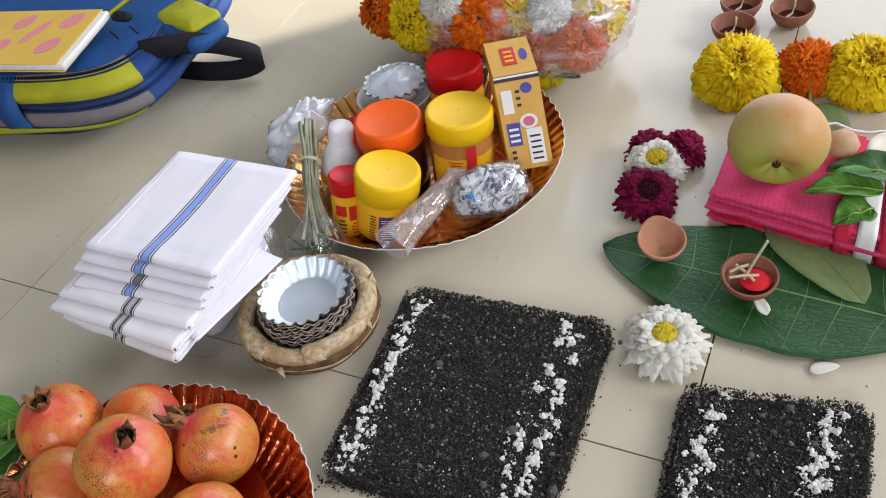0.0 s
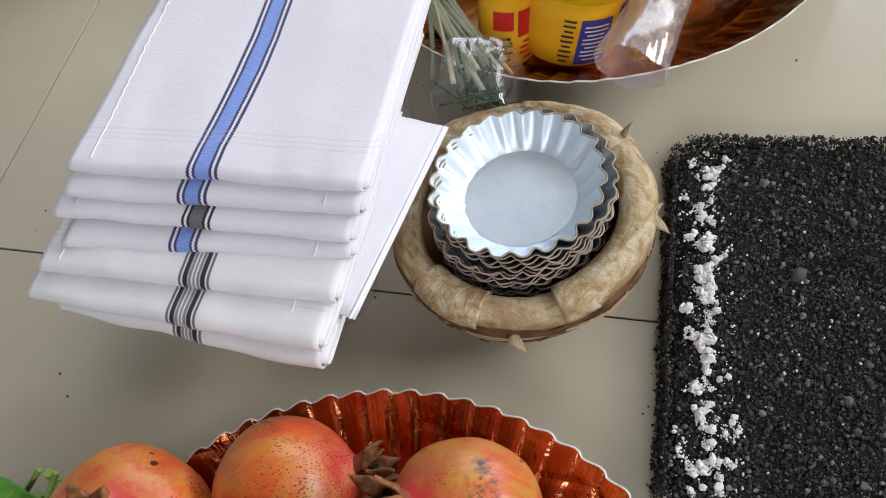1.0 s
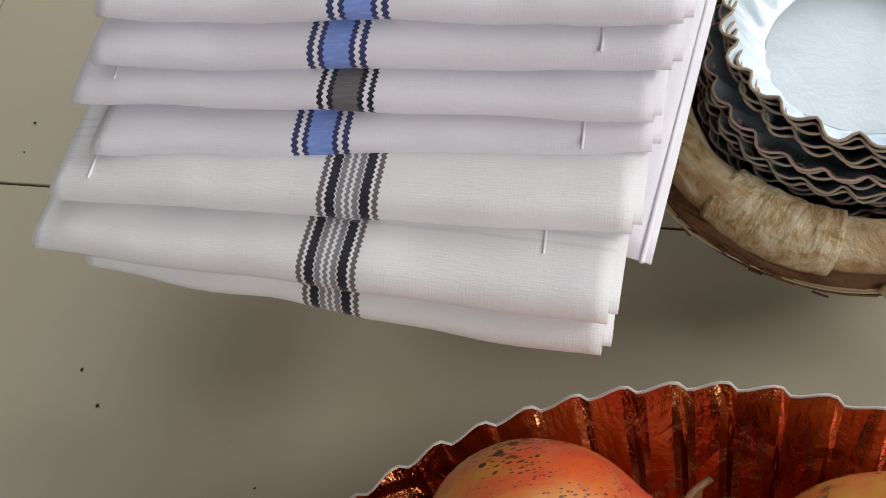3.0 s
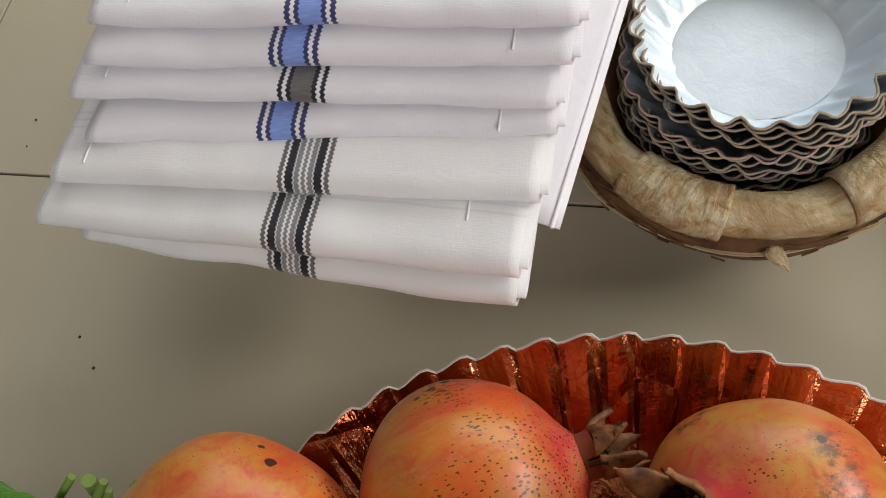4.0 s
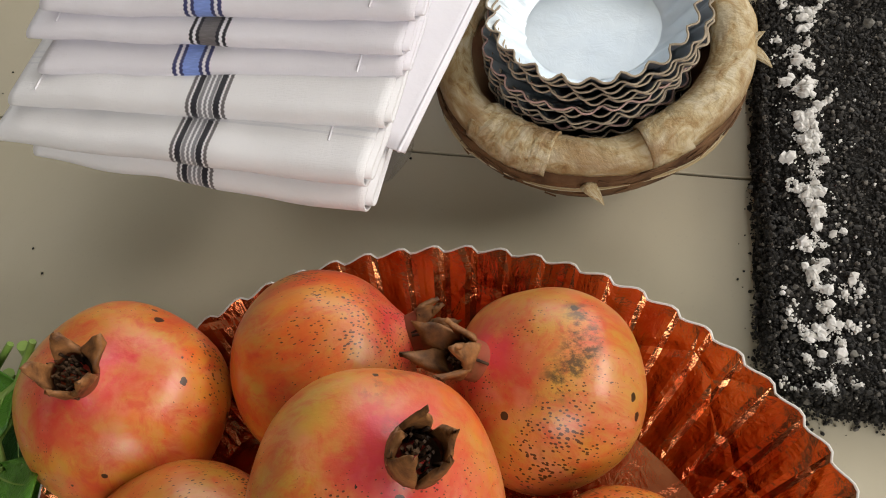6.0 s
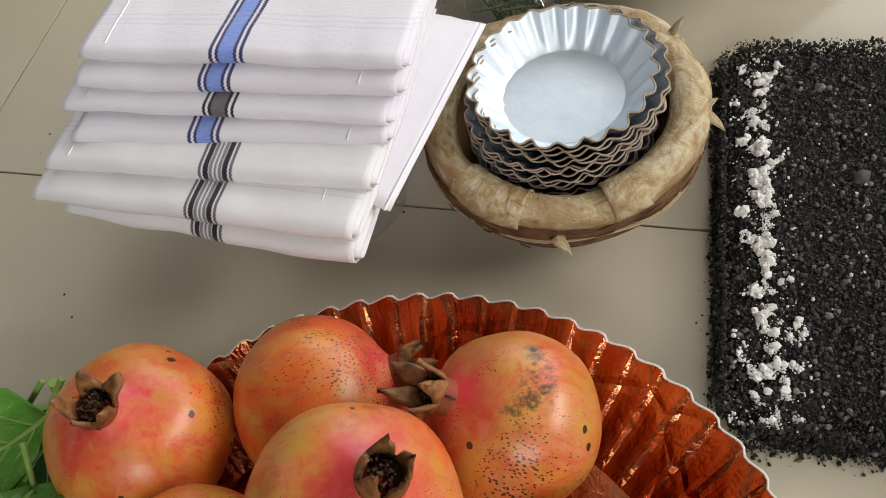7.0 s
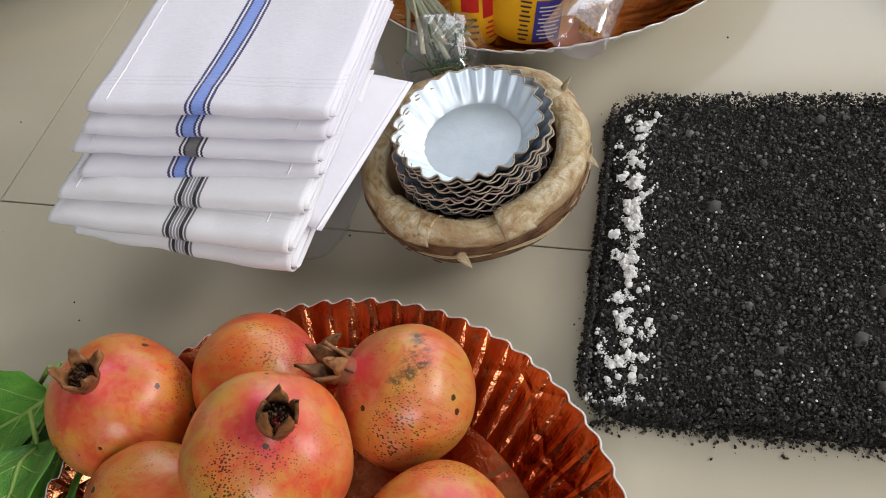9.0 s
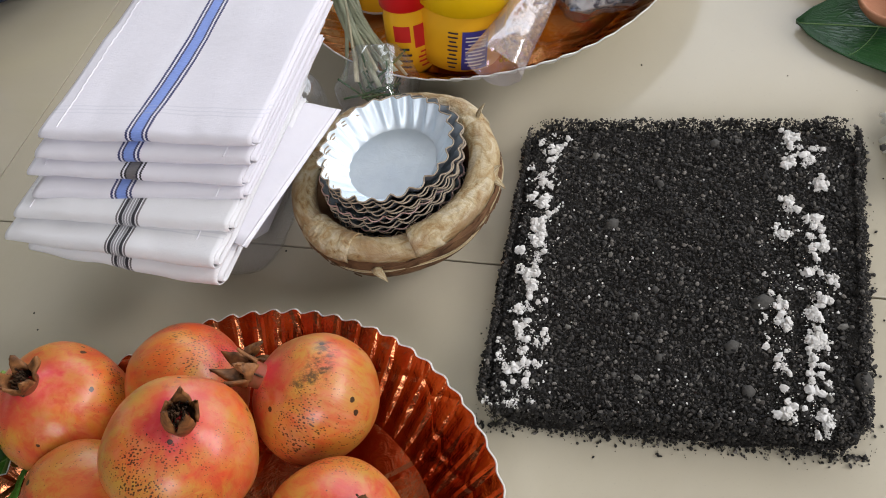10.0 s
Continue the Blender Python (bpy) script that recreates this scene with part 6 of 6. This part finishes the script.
for i in range(41):
    a = math.pi * i / 40
    row = []
    for j in range(60):
        b = 2 * math.pi * j / 60
        rr = R * math.sin(a) * (1 + 0.02 * math.cos(5 * b) * (1 if i < 12 else 0.3)) * (1 + 0.05 * math.cos(a))
        z = R * 0.92 * math.cos(a) - 0.36 * R * math.exp(-((a / 0.34) ** 2)) * (1 - 0.12 * math.cos(5 * b)) + 0.3 * R * math.exp(-(((math.pi - a) / 0.3) ** 2))
        row.append(tuple(m @ Vector((rr * math.cos(b), rr * math.sin(b), z))))
    rows.append(row)
part("skin", Shape().grid(rows, close_v=True), M_APPLE, apple, origin=(0, 0, 0.04))
eye_tip = Shape()
for k in range(5):
    b = 2 * math.pi * k / 5
    eye_tip.tube([tuple(m @ Vector((0.003 * math.cos(b), 0.003 * math.sin(b), R * 0.58))), tuple(m @ Vector((0.0022 * math.cos(b), 0.0022 * math.sin(b), R * 0.64))), tuple(m @ Vector((0.0005 * math.cos(b), 0.0005 * math.sin(b), R * 0.68)))], 0.0009, 5)
part("calyx", eye_tip, M_CROWNIN, apple)

nut = Shape().lathe([(0.0006, -0.011), (0.007, -0.009), (0.0108, -0.003), (0.0112, 0.003), (0.0085, 0.009), (0.0006, 0.0125)], (0.6585, 0.262, 0.042), (0.5, 0.2, 0.6), 36, 0.0008)
tagged(part("areca_nut", nut, M_NUT, origin=(0.6585, 0.262, 0.031)), "pale brown areca nut beside the apple", "nut")
for base, tip, w, sd in (((0.690, 0.222, 0.038), (0.640, 0.214, 0.034), 0.034, 1.0), ((0.700, 0.232, 0.042), (0.652, 0.236, 0.038), 0.034, 2.0), ((0.685, 0.205, 0.036), (0.662, 0.190, 0.030), 0.03, 3.0)):
    leaf("betel_leaf", blade(base, tip, w, 0.15, 0.4, wave=0.003, seed=sd, power=0.65, base_round=0.7), M_BETEL if sd != 2.0 else M_BETELDARK, M_STALK, "torn green betel leaf draped on the folded cloth", "leaf", veins=3, vr=0.0008)
for x, y, z, r, ttl in ((0.690, 0.262, 0.034, 0.018, 0.3), (0.712, 0.240, 0.036, 0.017, -0.4)):
    sh = Shape().lathe([(r * 0.2, 0.004), (r * 0.7, 0.0022), (r, 0.006), (r * 0.98, 0.010), (r * 0.72, 0.0062), (r * 0.3, 0.0075), (0.0005, 0.0075)], (x, y, z - 0.003), (ttl, -0.3, 1), 30, 0.0016)
    tagged(part("coconut_piece", sh, M_COCONUT, origin=(x, y, z - 0.003)), "piece of white coconut kernel on the cloth", "coconut")
tagged(part("cotton_thread", Shape().tube([(0.640 + 0.012 * k, 0.292 + 0.004 * math.sin(k * 1.9), 0.034 + 0.001 * math.sin(k)) for k in range(7)], 0.0011, 6), M_COTTON, origin=(0.65, 0.29, 0.034)), "twisted white cotton thread on the cloth", "thread")

# ---- bag of flowers ----
fbag = thing("flower_bag", (0.29, 0.49, 0.0), "clear plastic bag full of orange and yellow marigolds", "plastic bag", at=(Vector((0.260, 0.496, 0.0)), 0.97))
fc, fs = Vector((0.336, 0.434, 0.066)), Vector((0.165, 0.096, 0.068))
rot = Matrix.Rotation(radians(-14), 3, "Z")
rows = []
for i in range(37):
    a = math.pi * i / 36
    row = []
    for j in range(84):
        b = 2 * math.pi * j / 84
        p = Vector((math.sin(a) * math.cos(b), math.sin(a) * math.sin(b), math.cos(a)))
        q = lambda v, e: math.copysign(abs(v) ** e, v)
        k = 0.94 + 0.07 * noise.noise(p * 2.4) + 0.06 * abs(noise.noise(p * 7 + Vector((3, 0, 0))))
        v = rot @ Vector((q(p.x, 0.8) * fs.x * k, q(p.y, 0.8) * fs.y * k, q(p.z, 0.85) * fs.z * k)) + fc
        row.append((v.x, v.y, max(v.z, 0.0008)))
    rows.append(row)
part("film", Shape().grid(rows, close_v=True), M_FILMBAG, fbag)
rng = np.random.default_rng(44)
k = 0
MIX = [((0.404, 0.372, 0.058), M_CORAL, 0.030), ((0.450, 0.380, 0.058), M_CORAL, 0.029), ((0.424, 0.372, 0.096), M_WHITEP, 0.020), ((0.458, 0.408, 0.072), M_YELLOW, 0.032),
       ((0.386, 0.376, 0.088), M_YELLOW, 0.028), ((0.408, 0.380, 0.026), M_YELLOW, 0.026), ((0.356, 0.362, 0.088), M_ORANGE, 0.036), ((0.272, 0.366, 0.076), M_YELLOW, 0.031),
       ((0.302, 0.372, 0.050), M_CORAL, 0.032), ((0.318, 0.352, 0.112), M_WHITEP, 0.022), ((0.226, 0.386, 0.078), M_ORANGE, 0.032), ((0.366, 0.376, 0.040), M_WHITEP, 0.020)]
heads = [Vector(p) for p, _, _ in MIX]
for _ in range(4000):
    if len(heads) > 48:
        break
    p = Vector((rng.uniform(-0.80, 0.80), rng.uniform(-0.80, 0.80), rng.uniform(-0.45, 0.72)))
    if p.length > 0.86:
        continue
    v = rot @ Vector((p.x * fs.x, p.y * fs.y, p.z * fs.z)) + fc
    if all((v - h).length > 0.040 for h in heads):
        heads.append(v)
for k, v in enumerate(heads):
    mat, r = ((M_ORANGE, 0.031), (M_CORAL, 0.032), (M_YELLOW, 0.030), (M_YELLOW, 0.031), (M_CORAL, 0.033), (M_WHITEP, 0.021))[(2 if k % 2 else 1) if v.x > fc.x + 0.03 and k % 5 else k % 6]
    if k < len(MIX):
        mat, r = MIX[k][1:]
    out = v - fc + Vector((0.0, -0.03, 0.04))
    solid(part("flower_head", marigold_shape(tuple(v), r, tuple(out), 60 + k, 0.8, 0.7), mat, fbag), 0.00025)
for k, (b, t) in enumerate((((0.410, 0.384, 0.022), (0.458, 0.380, 0.024)), ((0.425, 0.386, 0.040), (0.466, 0.384, 0.036)), ((0.400, 0.380, 0.016), (0.448, 0.378, 0.016)), ((0.345, 0.380, 0.05), (0.360, 0.372, 0.10)))):
    part("leaf_blade", Shape().grid(blade(b, t, 0.030, 0.1, 0.2, seed=k)), M_BETELDARK, fbag)

# ---- backpack with a notebook ----
pack = thing("backpack", (-0.30, 0.36, 0.0), "blue, lime and grey nylon backpack lying on the floor", "backpack", at=(Vector((-0.285, 0.3490, 0.0)), 0.94))


def outline(grow, n=260):
    """The pack's plan: a long rounded shape whose end faces the trays."""
    pts = []
    for k in range(n):
        a = 2 * math.pi * k / n
        q = lambda v, e: math.copysign(abs(v) ** e, v)
        x, y = q(math.cos(a), 0.42) * (0.235 + grow), q(math.sin(a), 0.42) * (0.155 + grow)
        c, s = math.cos(radians(12)), math.sin(radians(12))
        pts.append((-0.310 + x * c - y * s, 0.300 + x * s + y * c))
    return pts


def lean(x, z):
    """The stuffed end overhangs its foot."""
    s = min(1.0, max(0.0, (x + 0.33) / 0.20))
    return s * s * (3 - 2 * s) * 0.060 * min(1.0, z / 0.05)


def band(name, z0, z1, g0, g1, bulge, mat, label, seed):
    rows = []
    for f in np.linspace(0, 1, 9):
        g = g0 + (g1 - g0) * f + bulge * math.sin(math.pi * f)
        ring = []
        for x, y in outline(g):
            n3 = noise.noise(Vector((x * 16, y * 16, seed + f)))
            x += lean(x, z0 + (z1 - z0) * f)
            ring.append((x + 0.004 * n3, y + 0.004 * n3, z0 + (z1 - z0) * f + 0.003 * noise.noise(Vector((x * 9, y * 9, seed))) * (z0 > 0.01)))
        rows.append(ring)
    shape = Shape().grid(rows, close_v=True)
    # End columns take the blue that has shade put into its colour.
    for k in range(len(shape.f)):
        if not 27 <= k % 260 <= 260 - 22 - int(3 * math.sin(seed * 2.0)):
            shape.m[k] = 1
    return part(name, shape, [mat, M_BAGSHADE], pack, label)


band("bottom_panel", 0.0005, 0.028, -0.030, -0.004, 0.004, M_BAGNAVY, "dark navy bottom panel", 1)
band("lower_band", 0.025, 0.042, -0.006, 0.000, 0.006, M_BAGLIME, "lime green lower band", 2)
band("side_pocket", 0.040, 0.064, 0.001, 0.000, 0.005, M_BAGGREY, "grey side pocket", 3)
band("piping", 0.062, 0.073, -0.002, -0.004, 0.003, M_BAGNAVY, "navy piping", 4)
band("front_pocket", 0.071, 0.096, -0.003, -0.014, 0.008, M_BAGLIME, "lime green front pocket", 5)
band("zip_track", 0.092, 0.100, -0.013, -0.020, 0.003, M_BAGGREY, "grey zip track", 6)
rows = []
for f in np.linspace(0, 1, 14):
    rows.append([(-0.310 + (x + lean(x, 0.1) + 0.310) * (1 - f), 0.300 + (y - 0.300) * (1 - f), 0.099 + 0.012 * (1 - (1 - f) ** 2.2) + 0.005 * math.sin(math.pi * min(1.0, 3 * f)) * noise.noise(Vector((x * 14 * (1 - f), y * 14 * (1 - f), 3)))) for x, y in outline(-0.020)])
part("main_body", Shape().grid(rows, close_v=True), M_BAGBLUE, pack, "blue main body")


def ribbon(pts, wide, thick, up):
    rows = []
    pts = [Vector(p) for p in pts]
    for i, p in enumerate(pts):
        w = Vector(up).normalized() * wide / 2
        rows.append([tuple(p - w), tuple(p + w)])
    return Shape().grid(rows), thick


def strap(name, pts, wide, thick, up, mat, label=""):
    fine = []
    P = [Vector(p) for p in pts]
    for i in range(len(P) - 1):
        a, b, c, e = P[max(i - 1, 0)], P[i], P[i + 1], P[min(i + 2, len(P) - 1)]
        for t in np.linspace(0, 1, 8, endpoint=False):
            fine.append(0.5 * ((2 * b) + (c - a) * t + (2 * a - 5 * b + 4 * c - e) * t * t + (3 * b - a - 3 * c + e) * t ** 3))
    fine.append(P[-1])
    sh, th = ribbon(fine, wide, thick, up)
    return solid(part(name, sh, mat, pack, label), th)


for z, grow in ((0.0415, 0.002), (0.0635, 0.001), (0.0720, -0.002), (0.0955, -0.012)):
    seam = [(x + lean(x, z), y, z) for x, y in outline(grow)[::2]]
    part("seam_piping", Shape().tube(seam, 0.0013, 5, close=True), M_BAGNAVY, pack, "dark navy seam piping")
teeth = Shape()
for x, y in outline(-0.0155, 520):
    if y < 0.30 and x > -0.33:
        teeth.box((x + lean(x, 0.097) - 0.0006, y - 0.0016, 0.0972), (x + lean(x, 0.097) + 0.0006, y + 0.0016, 0.0992))
part("zip_teeth", teeth, M_WEB, pack, kind="stuff")


strap("shoulder_strap", [(-0.022, 0.262, 0.094), (0.003, 0.277, 0.094), (0.029, 0.306, 0.082), (0.051, 0.332, 0.060), (0.055, 0.358, 0.035), (0.047, 0.364, 0.020), (0.022, 0.352, 0.014), (-0.018, 0.343, 0.013), (-0.056, 0.340, 0.013), (-0.090, 0.340, 0.014)], 0.024, 0.003, (-0.05, 0.2, 1), M_WEB, "black webbing shoulder strap")
strap("compression_strap", [(-0.160, 0.186, 0.100), (-0.153, 0.166, 0.086), (-0.149, 0.158, 0.065), (-0.147, 0.160, 0.046)], 0.030, 0.003, (1, 0.25, 0), M_BAGBLUE, "blue compression strap")
strap("grab_handle", [(-0.085, 0.285, 0.116), (-0.060, 0.315, 0.128), (-0.040, 0.350, 0.132), (-0.030, 0.390, 0.122)], 0.012, 0.003, (0.6, -0.3, 0.5), M_BAGLIME, "lime edged grab handle")


def pad(name, centre, half, turn_deg, power, mat, label, seed):
    """A soft cushion-like pocket with creases."""
    rows, r3 = [], Matrix.Rotation(radians(turn_deg), 3, "Z")
    q = lambda v, e: math.copysign(abs(v) ** e, v)
    for i in range(29):
        a = math.pi * i / 28
        row = []
        for k in range(56):
            b = 2 * math.pi * k / 56
            p = Vector((q(math.sin(a), 0.6) * q(math.cos(b), power), q(math.sin(a), 0.6) * q(math.sin(b), power), math.cos(a)))
            p = Vector((p.x * half[0], p.y * half[1], p.z * half[2]))
            w = 0.0035 * noise.noise(p * 45 + Vector((seed, 0, 0))) + 0.002 * abs(noise.noise(p * 90 + Vector((0, seed, 0))))
            row.append(tuple(r3 @ (p + p.normalized() * w) + Vector(centre)))
        rows.append(row)
    return part(name, Shape().grid(rows, close_v=True), mat, pack, label)


pad("end_flap", (-0.030, 0.334, 0.082), (0.074, 0.034, 0.016), -14, 0.5, M_BAGBLUE, "creased blue end flap", 4.0)
pad("top_pocket", (-0.006, 0.334, 0.097), (0.040, 0.024, 0.008), -16, 0.4, M_BAGLIME, "bright lime top pocket", 9.0)
part("buckle", Shape().box((-0.075, 0.286, 0.112), (-0.050, 0.300, 0.121), bevel=0.003), M_WEB, pack, "black plastic buckle")
for k in range(2):
    a = Vector((-0.062 + 0.02 * k, 0.268 + 0.012 * k, 0.113))
    part("zip_pull", Shape().tube([tuple(a), tuple(a + Vector((0.010, -0.006, 0.002))), tuple(a + Vector((0.018, -0.008, -0.003)))], 0.0012, 6), M_WEB, pack)

book = thing("notebook", (-0.14, 0.235, 0.112), "yellow notebook with pink pictures lying on the backpack", "notebook", at=(Vector((-0.1346, 0.2330, 0.1053)), 0.94))
m = Matrix.Translation((-0.071, 0.238, 0.1195)) @ Euler((radians(3), 0, radians(9))).to_matrix().to_4x4()
part("page_block", Shape().box((-0.159, -0.050, -0.0045), (0.003, 0.050, 0.0035), turn=m, bevel=0.0006), M_PAPER, book)
part("cover", Shape().box((-0.160, -0.0515, 0.0038), (-0.004, 0.0515, 0.0048), turn=m, bevel=0.0004), M_COVER, book, "glossy yellow cover")
part("cover", Shape().box((-0.160, -0.0515, -0.0058), (0.002, 0.0515, -0.0048), turn=m, bevel=0.0004), M_COVER, book)
for cx, cy, rx, ry, an in ((-0.032, 0.029, 0.011, 0.016, -40), (-0.036, -0.018, 0.011, 0.016, -40), (-0.098, 0.028, 0.010, 0.015, -40), (-0.104, -0.018, 0.010, 0.015, -40), (-0.070, 0.008, 0.006, 0.024, -25)):
    c, s = math.cos(radians(an)), math.sin(radians(an))
    ring = [tuple(m @ Vector((cx + rx * math.cos(a) * c - ry * math.sin(a) * s, cy + rx * math.cos(a) * s + ry * math.sin(a) * c, 0.0052))) for a in np.linspace(0, 2 * math.pi, 28, endpoint=False)]
    solid(part("printed_oval", Shape().poly(ring), M_PINKPRINT, book, smooth=False), 0.0003)

# crumbs of soil scattered on the tiles
rng = np.random.default_rng(77)
pts = np.stack([rng.uniform(-0.05, 0.72, 70), rng.uniform(-0.12, 0.36, 70), np.full(70, 0.0003)], 1)
pts = pts[~((pts[:, 0] > 0.36) & (pts[:, 0] < 0.55) & (np.abs(pts[:, 1]) < 0.1))]
tagged(part("floor_crumbs", crumbs(Shape(), np.vstack([pts, [(0.102, -0.072, 0.0004), (0.541, 0.088, 0.001), (0.595, 0.064, 0.0012), (0.60, 0.058, 0.0012)]]), np.r_[rng.uniform(0.0002, 0.0006, len(pts)), [0.0007, 0.0014, 0.002, 0.0015]], rng), M_SOIL, origin=(0.3, 0.1, 0)), "tiny dark crumbs of soil scattered on the tiles", "crumbs", kind="stuff")

# ---- floor tiles ----
tile = Shape().box((0.0006, 0.0006, -0.012), (0.5994, 0.5994, 0.0), bevel=0.00015)
first = None
for i in range(-4, 5):
    for j in range(-4, 5):
        if 0.6 * j > 2.3:
            continue
        if first is None:
            first = part("tile", tile, M_TILE, floor, smooth=False, local=True)
            first.location = (0.6 * i, 0.6 * j, 0.0)
        else:
            ob = new("tile", first.data)
            ob.parent = floor
            ob.location = (0.6 * i, 0.6 * j, 0.0)
